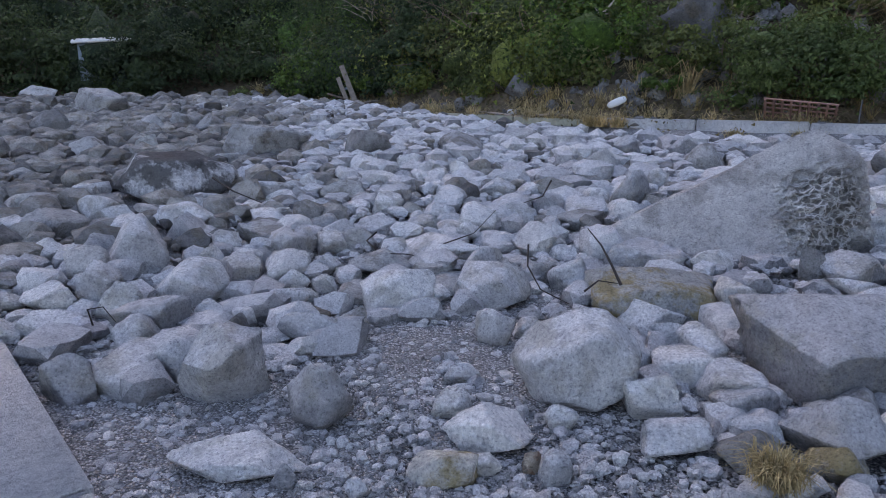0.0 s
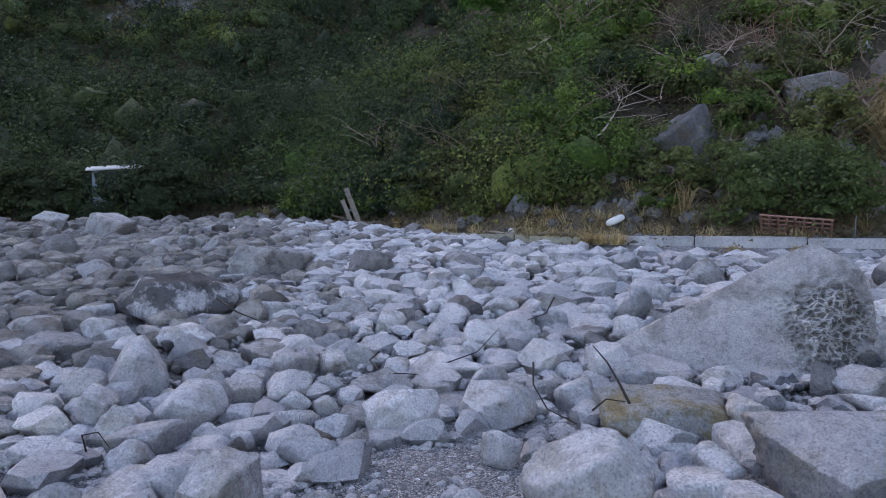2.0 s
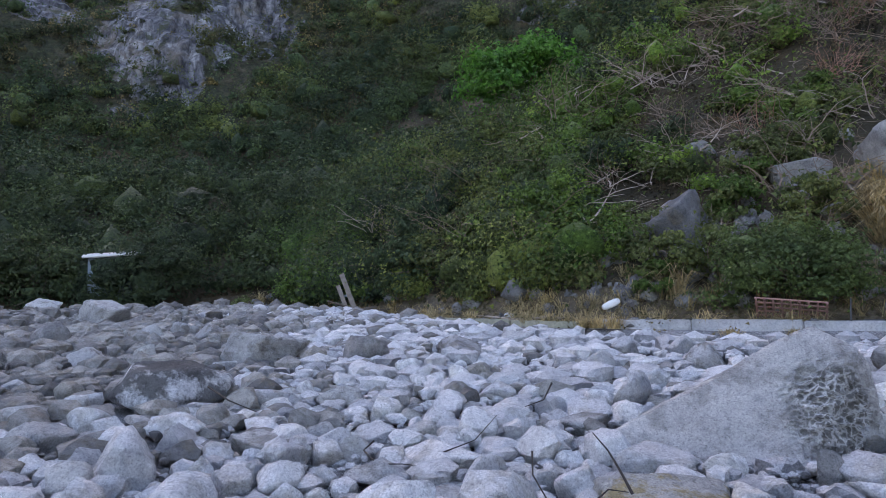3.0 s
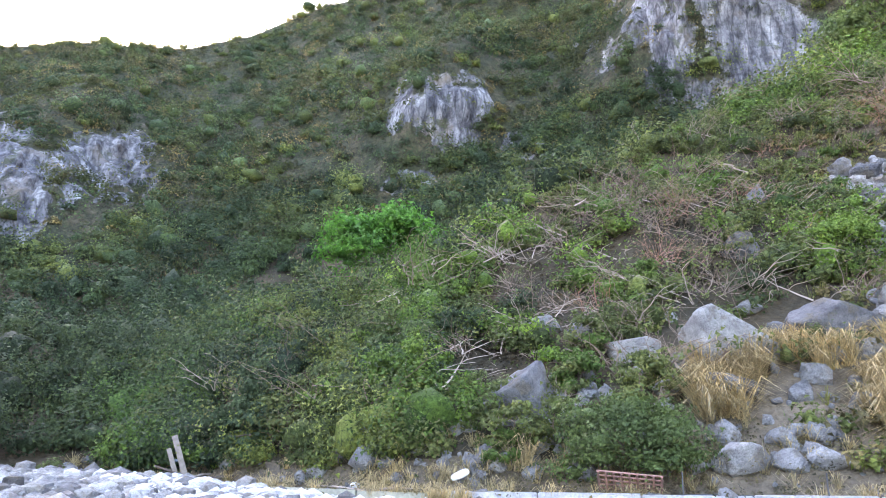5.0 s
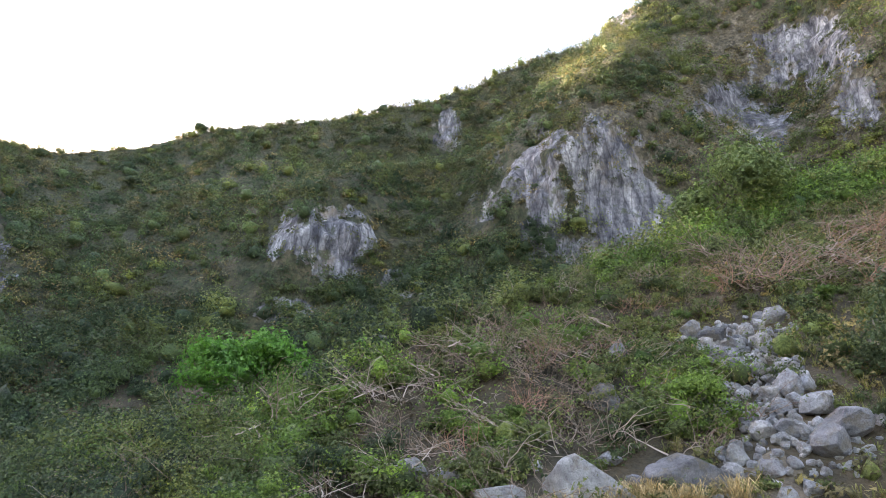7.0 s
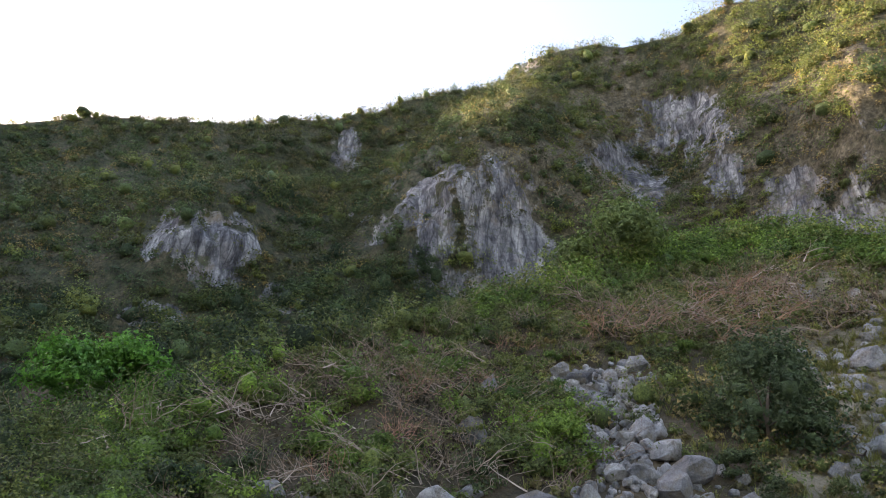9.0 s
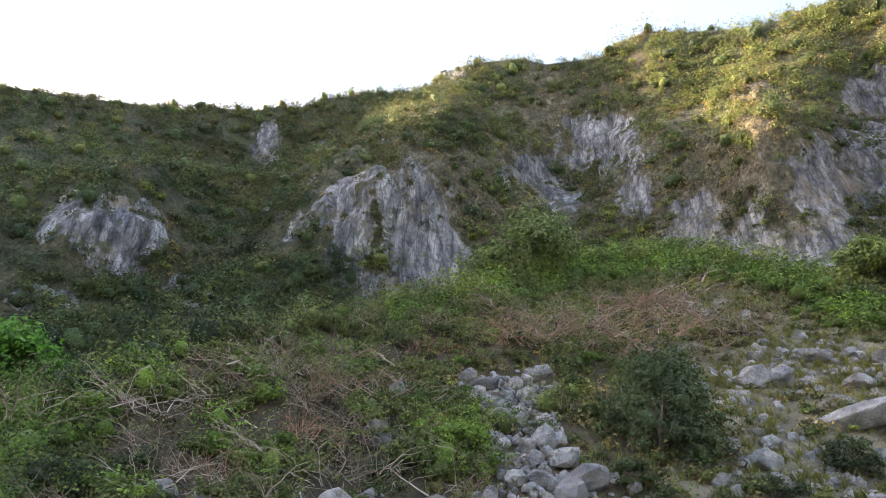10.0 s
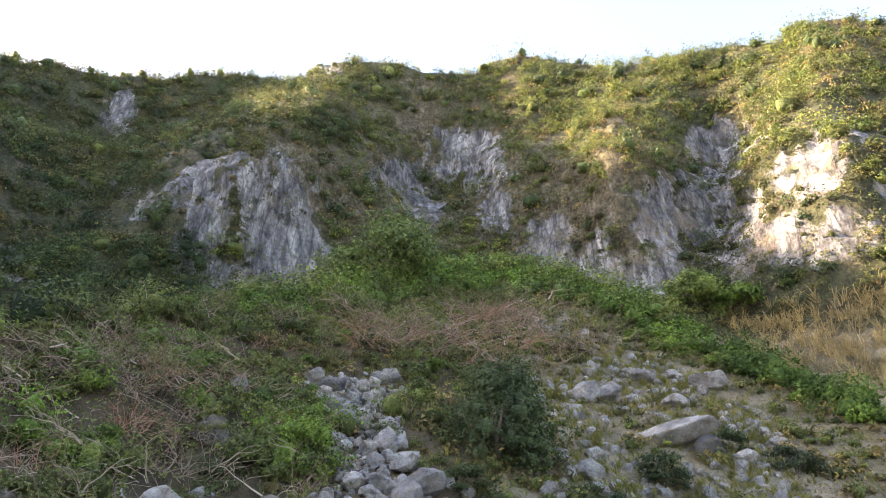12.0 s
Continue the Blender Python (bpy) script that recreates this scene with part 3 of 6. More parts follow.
    tagged(new("ground", me), "grey gravel beach rising into a steep overgrown hillside with cliffs", "ground", kind="structure")
    return P, F, kind, (Rf - rc_f)[F[:, 0]], (rt_f - Rf)[F[:, 0]], (Rf - foot_f)[F[:, 0]], A.ravel()[F[:, 0]], m


GP, GF, GKIND, G_PAST_CRAG, G_TO_TOP, G_PAST_FOOT, G_AZ, GCOLS = build_ground()
G_MID = GP[GF].mean(1)
G_AREA = np.linalg.norm(np.cross(GP[GF[:, 2]] - GP[GF[:, 0]], GP[GF[:, 3]] - GP[GF[:, 1]]), axis=1) / 2
G_DIST = np.hypot(G_MID[:, 0], G_MID[:, 1])
G_RISE = np.degrees(np.arctan2(G_MID[:, 2] - 1.6, G_DIST))


def open_ground():
    """Faces that the beach looks onto, not those on the far side of a ridge."""
    cells = len(np.unique(GF[:, 0] // GCOLS))
    rise = G_RISE.reshape(cells, -1)
    return (rise > np.maximum.accumulate(rise, 1) - 1.6).ravel()


G_OPEN = open_ground()


def land_at(x, y):
    """Height of the built ground near a place."""
    k = np.argmin((G_MID[:, 0] - x) ** 2 + (G_MID[:, 1] - y) ** 2)
    return float(G_MID[k, 2])


def perch(az, rise):
    """The place on the hillside at a bearing and a rise, from the beach."""
    near = np.where((np.abs(G_AZ - az) < 0.4) & (G_PAST_FOOT > -1.2))[0]
    order = near[np.argsort(G_DIST[near])]
    over = order[G_RISE[order] >= rise]
    k = over[0] if len(over) else order[-1]
    return G_MID[k].copy()


def sample(rng, mask, count):
    """Random places on the ground's faces where mask holds, even over the area."""
    ids = np.where(mask)[0]
    w = G_AREA[ids] / G_AREA[ids].sum()
    k = rng.choice(ids, count, p=w)
    a, b = rng.uniform(size=(2, count, 1))
    q = GP[GF[k]]
    return (q[:, 0] * (1 - a) + q[:, 1] * a) * (1 - b) + (q[:, 3] * (1 - a) + q[:, 2] * a) * b


# ---- stones ----
KINDS = {"round": (M_PALE, 11, 0.4, 0.09, 0.07, "pale grey rounded sea-worn boulder lying among beach stones"),
         "angular": (M_PALE, 8, 0.55, 0.09, 0.032, "light grey angular boulder resting on the pebble beach"),
         "slab": (M_PALE, 8, 0.45, 0.08, 0.06, "flat pale grey stone slab lying on gravel"),
         "mossy": (M_MOSSY, 9, 0.4, 0.09, 0.08, "grey boulder with yellow-brown lichen stains on top"),
         "grey": (M_GREY, 8, 0.5, 0.12, 0.045, "weathered mid-grey boulder with rough broken faces"),
         "dark": (M_DARK, 9, 0.45, 0.13, 0.06, "dark grey pitted boulder among paler beach stones"),
         "stained": (M_STAINED, 9, 0.4, 0.10, 0.07, "large dark boulder with white washed patches"),
         "egg": (M_PALE, 14, 0.15, 0.03, 0.9, "small smooth egg-shaped pale beach stone"),
         "rust": (M_RUST, 10, 0.4, 0.1, 0.05, "small rust-brown broken stone standing on the gravel")}
TAKEN = []


def boulder(kind, x, y, w, d, h, seed, cuts=()):
    """A boulder of its own shape, w across the beach, d deep, h high above the gravel."""
    mat, facets, depth, rough, soft, label = KINDS[kind]
    rng = np.random.default_rng(1000 + seed)
    v, f = rock_shape(rng, 5 if y < 4 and w > 0.45 else 4 if y < 6.8 and w > 0.3 or w > 1 else 3, facets, depth, rough, soft, cuts)
    w, d, tall = w * 0.9, d * 0.9, h * 1.15
    v = v * (w / 2, d / 2, tall / 2)
    turn = 0.0 if cuts else rng.uniform(-0.25, 0.25)
    c, s = math.cos(turn), math.sin(turn)
    v = v @ np.array([[c, s, 0], [-s, c, 0], [0, 0, 1]])
    ob = new("boulder", fill("boulder", v, f, mat, True))
    ob.location = (x, y, float(ground_z(x, y)[0]) - 0.22 * tall + tall / 2)
    TAKEN.append((x, y, w / 2, d / 2))
    return tagged(ob, label, "boulder", "boulders on the beach")


boulder("round", 0.68, 3.30, 0.74, 0.56, 0.50, 0, ((-0.62, -0.25, 0.74, 0.74), (0.05, -0.25, 1, 0.9), (0.62, -0.2, 0.62, 0.9), (1, -0.25, -0.12, 0.88), (0.5, -0.4, -0.8, 0.75), (-0.25, -0.5, -0.85, 0.74), (-0.9, -0.4, -0.25, 0.82), (0.15, -1, 0.12, 0.72), (-0.6, -0.85, 0.25, 0.76)))
boulder("round", 2.2, 3.45, 1.32, 0.95, 0.5, 1, ((0.0, -0.6, 0.8, 0.7), (-0.6, -0.45, 0.66, 0.8), (0.5, -0.5, 0.7, 0.78), (0.05, -1, -0.05, 0.86), (-0.95, -0.3, 0, 0.9), (0, 0.4, 0.9, 0.78)))
boulder("round", 0.21, 2.84, 0.46, 0.35, 0.19, 2)
boulder("angular", 1.00, 3.09, 0.33, 0.25, 0.24, 3)
boulder("angular", 1.01, 2.80, 0.40, 0.30, 0.15, 4)
boulder("angular", -1.12, 3.27, 0.50, 0.42, 0.42, 5, ((-0.35, -0.45, 0.82, 0.66), (0.35, -0.1, 0.95, 0.85), (-0.6, -0.75, -0.3, 0.72), (0.85, -0.5, -0.15, 0.7), (0.3, -0.75, -0.55, 0.66), (-0.9, 0, 0.45, 0.86)))
boulder("angular", -0.59, 3.04, 0.36, 0.28, 0.33, 6, ((0.1, -0.85, 0.5, 0.66), (-0.75, -0.4, 0.5, 0.74), (0.8, -0.3, 0.45, 0.72), (0.1, 0.2, 1, 0.92), (0.95, -0.4, -0.2, 0.8), (-0.95, -0.2, -0.1, 0.86)))
boulder("slab", -0.86, 2.65, 0.66, 0.36, 0.14, 7, ((0.05, -0.3, 0.95, 0.6), (-0.6, -0.5, 0.6, 0.8), (0, -0.95, 0.2, 0.82), (0.85, -0.2, 0.4, 0.85)))
boulder("round", -0.31, 4.54, 0.58, 0.42, 0.31, 8, ((-0.55, -0.3, 0.78, 0.66), (0.2, -0.5, 0.9, 0.8), (0.7, -0.35, 0.55, 0.72), (-0.1, -0.95, 0.35, 0.75), (0.9, -0.4, -0.1, 0.9)))
boulder("angular", 0.35, 4.65, 0.62, 0.46, 0.32, 9, ((0.0, -0.4, 0.9, 0.78), (-0.6, -0.45, 0.65, 0.76), (0.05, -1, 0.1, 0.8), (0.8, -0.4, 0.4, 0.8), (-0.9, -0.4, 0, 0.88)))
boulder("round", -1.76, 4.64, 0.58, 0.43, 0.32, 10, ((0.05, -0.35, 0.95, 0.84), (-0.7, -0.3, 0.65, 0.85), (0.75, -0.35, 0.55, 0.8), (-0.1, -1, 0.0, 0.82), (0.6, -0.75, -0.2, 0.84)))
boulder("angular", -2.36, 5.17, 0.60, 0.43, 0.52, 11, ((-0.8, -0.3, 0.5, 0.6), (0.3, -0.3, 0.9, 0.84), (0.75, -0.6, 0.25, 0.72), (-0.2, -0.95, 0.2, 0.72), (0.9, 0.2, 0.5, 0.8)))
boulder("angular", -2.38, 5.12, 0.33, 0.25, 0.24, 12)
boulder("angular", -2.35, 4.57, 0.36, 0.27, 0.33, 13)
boulder("angular", -2.10, 4.30, 0.35, 0.26, 0.28, 14)
boulder("slab", -1.80, 4.06, 0.52, 0.31, 0.24, 15)
boulder("angular", -1.48, 4.25, 0.26, 0.19, 0.18, 16)
boulder("slab", -2.35, 4.01, 0.52, 0.31, 0.16, 17)
boulder("angular", -1.86, 3.21, 0.34, 0.25, 0.26, 18)
boulder("angular", -1.68, 3.56, 0.40, 0.30, 0.15, 19)
boulder("angular", -2.62, 4.42, 0.45, 0.34, 0.20, 20)
boulder("angular", 0.31, 3.92, 0.27, 0.20, 0.25, 21)
boulder("round", 0.52, 4.01, 0.24, 0.18, 0.15, 22)
boulder("round", 1.27, 3.43, 0.39, 0.29, 0.19, 23)
boulder("slab", 1.37, 3.90, 0.46, 0.27, 0.16, 24)
boulder("mossy", 1.44, 4.5, 1.02, 0.7, 0.3, 25, ((0.0, -0.45, 0.88, 0.7), (-0.55, -0.5, 0.65, 0.8), (0.6, -0.3, 0.72, 0.78), (0.1, -0.95, 0.25, 0.8), (0.95, -0.2, 0.1, 0.95)))
boulder("round", 1.33, 4.21, 0.48, 0.36, 0.18, 26)
boulder("round", 0.95, 4.91, 0.39, 0.30, 0.26, 27)
boulder("angular", 1.00, 5.53, 0.30, 0.23, 0.19, 28)
boulder("round", 1.59, 5.31, 0.70, 0.52, 0.27, 29)
boulder("angular", 1.92, 4.31, 0.34, 0.25, 0.28, 30)
boulder("round", 3.00, 4.91, 0.68, 0.51, 0.27, 31)
boulder("angular", 3.41, 5.66, 0.46, 0.34, 0.30, 32)
boulder("dark", 2.69, 4.91, 0.28, 0.21, 0.32, 33)
boulder("angular", 2.84, 4.53, 0.55, 0.41, 0.21, 34)
boulder("angular", 1.69, 2.70, 0.52, 0.39, 0.30, 35)
boulder("mossy", 1.32, 2.65, 0.37, 0.27, 0.17, 36)
boulder("angular", 2.01, 3.16, 0.31, 0.23, 0.12, 37)
boulder("round", 1.97, 2.75, 0.28, 0.21, 0.18, 38)
boulder("mossy", -0.00, 2.59, 0.33, 0.24, 0.12, 39)
boulder("egg", 0.46, 2.55, 0.16, 0.12, 0.15, 40)
boulder("rust", 0.37, 2.62, 0.10, 0.07, 0.11, 41)
boulder("angular", 0.55, 2.98, 0.18, 0.13, 0.12, 42)
boulder("angular", 0.19, 2.61, 0.12, 0.09, 0.10, 43)
boulder("angular", 0.04, 3.10, 0.22, 0.17, 0.14, 44)
boulder("angular", -0.64, 2.50, 0.12, 0.09, 0.13, 45)
boulder("angular", -0.34, 2.46, 0.13, 0.10, 0.09, 46)
boulder("mossy", 1.61, 2.57, 0.30, 0.22, 0.15, 47)
boulder("angular", 0.09, 3.45, 0.23, 0.17, 0.11, 48)
boulder("stained", -3.18, 8.05, 1.60, 1.15, 0.58, 49, ((0.1, -0.1, 1, 0.72), (-0.1, -0.98, 0.1, 0.75), (-0.85, -0.4, 0.4, 0.82), (0.8, -0.5, 0.3, 0.85), (0.4, -0.8, 0.45, 0.82)))
boulder("grey", -1.56, 6.03, 0.66, 0.49, 0.25, 50)
boulder("round", -0.75, 5.92, 0.42, 0.31, 0.25, 51)
boulder("round", -0.63, 6.47, 0.50, 0.38, 0.21, 52)
boulder("angular", -1.00, 6.19, 0.51, 0.38, 0.25, 53)
boulder("round", 0.61, 6.78, 0.79, 0.60, 0.30, 54)
boulder("angular", 0.34, 6.66, 0.27, 0.21, 0.13, 55)
boulder("grey", -1.14, 7.92, 0.65, 0.48, 0.30, 56)
boulder("angular", -0.58, 7.24, 0.39, 0.29, 0.31, 57)
boulder("round", -2.00, 7.93, 0.56, 0.42, 0.28, 58)
boulder("dark", -1.23, 11.31, 0.91, 0.68, 0.51, 59)
boulder("grey", -2.85, 11.35, 1.57, 1.18, 0.60, 60)
boulder("angular", 2.04, 7.50, 0.47, 0.36, 0.49, 61)
boulder("grey", 2.04, 9.25, 0.57, 0.43, 0.48, 62)
boulder("angular", 2.93, 11.06, 0.56, 0.42, 0.42, 63)
boulder("grey", 1.29, 6.64, 0.58, 0.43, 0.22, 64)
boulder("angular", 2.65, 8.52, 0.33, 0.25, 0.31, 65)
boulder("slab", -0.03, 5.77, 0.96, 0.57, 0.21, 66)
boulder("grey", -0.49, 5.29, 0.61, 0.46, 0.23, 67)
boulder("round", -1.22, 5.29, 0.32, 0.24, 0.21, 68)
boulder("angular", -1.51, 5.02, 0.35, 0.26, 0.25, 69)
boulder("angular", -1.85, 5.38, 0.26, 0.19, 0.23, 70)
boulder("angular", -0.92, 5.28, 0.29, 0.22, 0.18, 71)
boulder("round", -1.10, 4.89, 0.29, 0.22, 0.18, 72)
boulder("egg", -1.31, 4.84, 0.17, 0.13, 0.12, 73)
boulder("angular", -2.48, 6.66, 0.72, 0.54, 0.27, 74)
boulder("angular", -3.19, 6.62, 0.48, 0.36, 0.24, 75)
boulder("grey", -3.47, 6.06, 0.68, 0.51, 0.33, 76)
boulder("grey", -4.18, 6.93, 0.75, 0.56, 0.28, 77)
boulder("dark", -3.61, 5.57, 0.35, 0.27, 0.29, 78)
boulder("round", -3.22, 5.41, 0.40, 0.30, 0.22, 79)
boulder("grey", -8.71, 18.05, 1.68, 1.26, 0.73, 80)
boulder("dark", -7.39, 13.32, 0.92, 0.69, 0.56, 81)
boulder("grey", -12.17, 21.58, 1.29, 0.97, 0.52, 82)
boulder("round", -2.50, 8.92, 0.41, 0.31, 0.30, 83)
boulder("round", -1.65, 8.40, 0.28, 0.21, 0.28, 84)
boulder("grey", -2.73, 7.43, 0.39, 0.29, 0.19, 85)
boulder("grey", 3.60, 9.55, 0.66, 0.49, 0.49, 86)
boulder("angular", 3.72, 12.72, 0.64, 0.48, 0.28, 87)
boulder("angular", 3.71, 10.71, 0.55, 0.41, 0.46, 88)
boulder("grey", 0.30, 11.92, 1.05, 0.79, 0.40, 89)
boulder("round", 0.70, 10.59, 0.60, 0.45, 0.23, 90)
boulder("angular", -0.44, 9.88, 0.48, 0.36, 0.32, 91)
boulder("angular", -3.28, 10.63, 0.45, 0.34, 0.18, 92)
boulder("grey", -0.17, 6.58, 0.35, 0.26, 0.14, 93)
boulder("grey", -3.78, 17.19, 0.85, 0.64, 0.44, 94)
boulder("angular", 3.14, 8.82, 0.34, 0.26, 0.23, 95)
boulder("egg", 3.94, 6.52, 0.19, 0.14, 0.22, 96)
boulder("round", 3.85, 5.92, 0.46, 0.35, 0.30, 97)
boulder("round", -5.22, 8.67, 0.49, 0.37, 0.23, 98)
boulder("angular", -3.54, 6.06, 0.29, 0.22, 0.11, 99)
boulder("angular", -3.85, 7.66, 0.35, 0.26, 0.27, 100)
boulder("grey", -5.82, 14.16, 0.62, 0.46, 0.42, 101)
boulder("grey", -5.45, 14.74, 0.63, 0.48, 0.43, 102)
boulder("angular", -2.39, 13.19, 0.43, 0.33, 0.32, 103)
boulder("grey", 1.42, 12.85, 0.83, 0.62, 0.36, 104)
boulder("angular", 2.34, 13.06, 0.75, 0.56, 0.33, 105)
boulder("angular", 1.25, 9.07, 0.48, 0.36, 0.20, 106)
boulder("angular", 1.62, 8.00, 0.40, 0.30, 0.18, 107)
boulder("round", -0.55, 9.04, 0.30, 0.22, 0.21, 108)
boulder("round", -0.10, 8.36, 0.41, 0.31, 0.19, 109)
boulder("angular", -1.81, 11.17, 0.46, 0.34, 0.26, 110)
boulder("round", -2.09, 8.97, 0.30, 0.23, 0.21, 111)
boulder("grey", -3.15, 4.81, 0.43, 0.32, 0.21, 112)
boulder("angular", -2.62, 3.89, 0.28, 0.21, 0.14, 113)
boulder("angular", -1.26, 4.19, 0.19, 0.14, 0.14, 114)
boulder("egg", -0.58, 3.94, 0.09, 0.06, 0.07, 115)
boulder("rust", -0.83, 4.30, 0.22, 0.17, 0.11, 116)
boulder("egg", -0.55, 5.02, 0.04, 0.03, 0.04, 117)
boulder("grey", -6.46, 9.92, 0.86, 0.64, 0.45, 118)
boulder("grey", -4.80, 14.37, 0.73, 0.55, 0.41, 119)
boulder("grey", -4.90, 11.52, 0.61, 0.45, 0.34, 120)
boulder("grey", -5.54, 10.83, 0.69, 0.52, 0.37, 121)
boulder("grey", 5.69, 8.69, 0.63, 0.47, 0.48, 122)


def leaning_rock():
    """The great wedge-shaped rock: a smooth face sloping up to a blunt crest, honeycombed on the broken face below it."""
    rng = np.random.default_rng(77)
    u, f = ico(7)
    faces = np.array([(-0.2, -0.72, 0.66, 0.25), (-0.45, 0.27, 0.85, 0.475), (0.45, -0.85, 0.2, 0.58), (0.97, -0.2, 0.1, 1.12), (0.5, -0.1, 0.86, 1.06),
                      (0.0, 1.0, 0.1, 0.6), (-1.0, -0.1, 0.0, 1.5), (0.75, -0.6, 0.25, 0.95), (0.0, 0.0, -1.0, 0.6)])
    n = faces[:, :3] / np.linalg.norm(faces[:, :3], axis=1, keepdims=True)
    v = hewn(u, n, faces[:, 3], 26)
    out = v / np.linalg.norm(v, axis=1, keepdims=True)
    v += out * (0.05 * fbm(v * 1.7, 5, 51, 0.55) + 0.016 * fbm(v * 8, 4, 52, 0.65))[:, None]
    # long shallow scoops down the smooth face, and a ledge under the crest
    v += out * (0.035 * fbm(v @ np.array([[0.9, 0.1, 0.4], [-0.3, 2.6, 0.3], [-0.4, 0.3, 2.4]]), 3, 53))[:, None]
    zone = np.clip(1.25 - np.hypot((v[:, 0] - 0.68) / 0.42, (v[:, 2] - 0.12) / 0.42), 0, 0.4) * 2.5 * np.clip((0.1 - v[:, 1]) * 8, 0, 1)
    ids = np.where(zone > 0)[0]
    cells = v[rng.choice(ids, 210, replace=False)]
    dd = np.sort(np.linalg.norm(v[ids][:, None] - cells[None], axis=2), 1)
    pit = np.clip((dd[:, 1] - dd[:, 0] - 0.006) / 0.03, 0, 1)
    v[ids] += (0.07 * pit * zone[ids])[:, None] * np.array([-0.25, 0.95, -0.1])
    ob = new("leaning_rock", fill("leaning_rock", v, f, M_LEAN, True))
    ob.rotation_euler = (0, 0, radians(-5))
    ob.location = (2.5, 5.85, float(ground_z(2.5, 5.85)[0]) + 0.2)
    TAKEN.append((2.55, 5.95, 1.25, 0.65))
    tagged(ob, "huge grey wedge-shaped boulder with a honeycomb-weathered face", "boulder", "boulders on the beach")


leaning_rock()


def free_of_boulders(x, y, r):
    t = np.array(TAKEN)
    return bool(np.all(((x - t[:, 0]) / (t[:, 2] + r * 0.7)) ** 2 + ((y - t[:, 1]) / (t[:, 3] + r * 0.7)) ** 2 > 1))


def clearing(x, y):
    """The strips of bare gravel between the stones: 1 inside, 0 outside."""
    g = math.exp(-(((x + 0.1) / 0.8) ** 2 + ((y - 3.0) / 1.1) ** 2)) + math.exp(-(((x + 1.2) / 0.9) ** 2 + ((y - 2.6) / 0.5) ** 2))
    g += 0.8 * math.exp(-(((x - 0.6) / 0.5) ** 2 + ((y - 2.4) / 0.5) ** 2))
    return min(1, g)


def beach_scatter():
    """Loose stones: the nearer ones singly, the rest as a bed."""
    rng = np.random.default_rng(5)
    shapes = []
    for k in range(16):
        v, f = rock_shape(rng, 3 if k < 6 else 2, 6 if k % 2 else 8, 0.5 if k % 2 else 0.4, 0.1, 0.045 if k % 3 else 0.12)
        shapes.append(fill("beach_stone", v, f, M_GREY if k % 4 == 3 else M_PALE, k < 6))
    made = 0
    beds = {"stone_bed": ([], [], [0]), "gravel_stones": ([], [], [0]), "rubble_bed": ([], [], [0])}
    far_shapes = [rock_shape(rng, 2, 7, 0.6, 0.08, 0.022) for _ in range(24)]
    tiny_shapes = [rock_shape(rng, 1, 6, 0.4, 0.1, 0.06) for _ in range(12)]
    for k in range(22000):
        az, r = rng.uniform(-46, 46), 2.2 + 22 * rng.uniform() ** 1.25
        if r > wall_r(np.array([az]))[0] - 0.3:
            continue
        x, y = r * math.sin(radians(az)), r * math.cos(radians(az))
        size = (0.02 if r < 5.5 else 0.035) + 0.19 * rng.uniform() ** 3.6 + (0.0045 * r if r > 7 else 0)
        if r < 5 and size > 0.05 and rng.uniform() < clearing(x, y) * 2.4:
            size = 0.015 + 0.1 * size
        if r < 3.1:
            size = min(size, 0.07)
        if not free_of_boulders(x, y, size * 0.35) or (x < -1.5 and y < 3.9 and x < -0.83 * y + 0.75):
            continue
        z = float(beach_z(r)) + rng.uniform(0, 0.08) * (r > 5)
        sx, sy, sz = size * rng.uniform(0.8, 1.25), size * rng.uniform(0.7, 1.0), size * rng.uniform(0.5, 0.85)
        turn = rng.uniform(0, 6.28)
        if size > 0.085:
            TAKEN.append((x, y, size * 0.72, size * 0.65))
        if size > 0.085 and r < 8.5 and made < 290:
            ob = new("beach_stone", shapes[int(rng.integers(6)) if size > 0.16 or r < 4.2 else int(rng.integers(6, 16))])
            ob.location, ob.rotation_euler, ob.scale = (x, y, z + sz * 0.45), (rng.uniform(-0.3, 0.3), rng.uniform(-0.3, 0.3), turn), (sx, sy, sz)
            tagged(ob, "loose pale grey beach stone lying on gravel", "stone", "loose stones on the beach")
            made += 1
            continue
        v, f = tiny_shapes[int(rng.integers(12))] if size < 0.03 or r > 9.5 else far_shapes[int(rng.integers(24))]
        vs, fs, base = beds["gravel_stones" if r < 6 else "rubble_bed" if az < -9 - 300 / r ** 2 + rng.normal() * 5 or rng.uniform() < 0.12 else "stone_bed"]
        q = v * (sx, sy, sz)
        c, s = math.cos(turn), math.sin(turn)
        vs.append(q @ np.array([[c, s, 0], [-s, c, 0], [0, 0, 1]]) + (x, y, z + sz * 0.4))
        fs.append(f + base[0])
        base[0] += len(q)
    for name, label in (("rubble_bed", "brownish-grey rubble at the far edge of the beach"), ("stone_bed", "bed of loose angular grey stones covering the beach"), ("gravel_stones", "small worn grey stones lying in the gravel")):
        vs, fs, _ = beds[name]
        tagged(new(name, fill(name, np.concatenate(vs), np.concatenate(fs), M_RUBBLE if name == "rubble_bed" else M_PEBBLE, False)), label, "stones", kind="stuff")


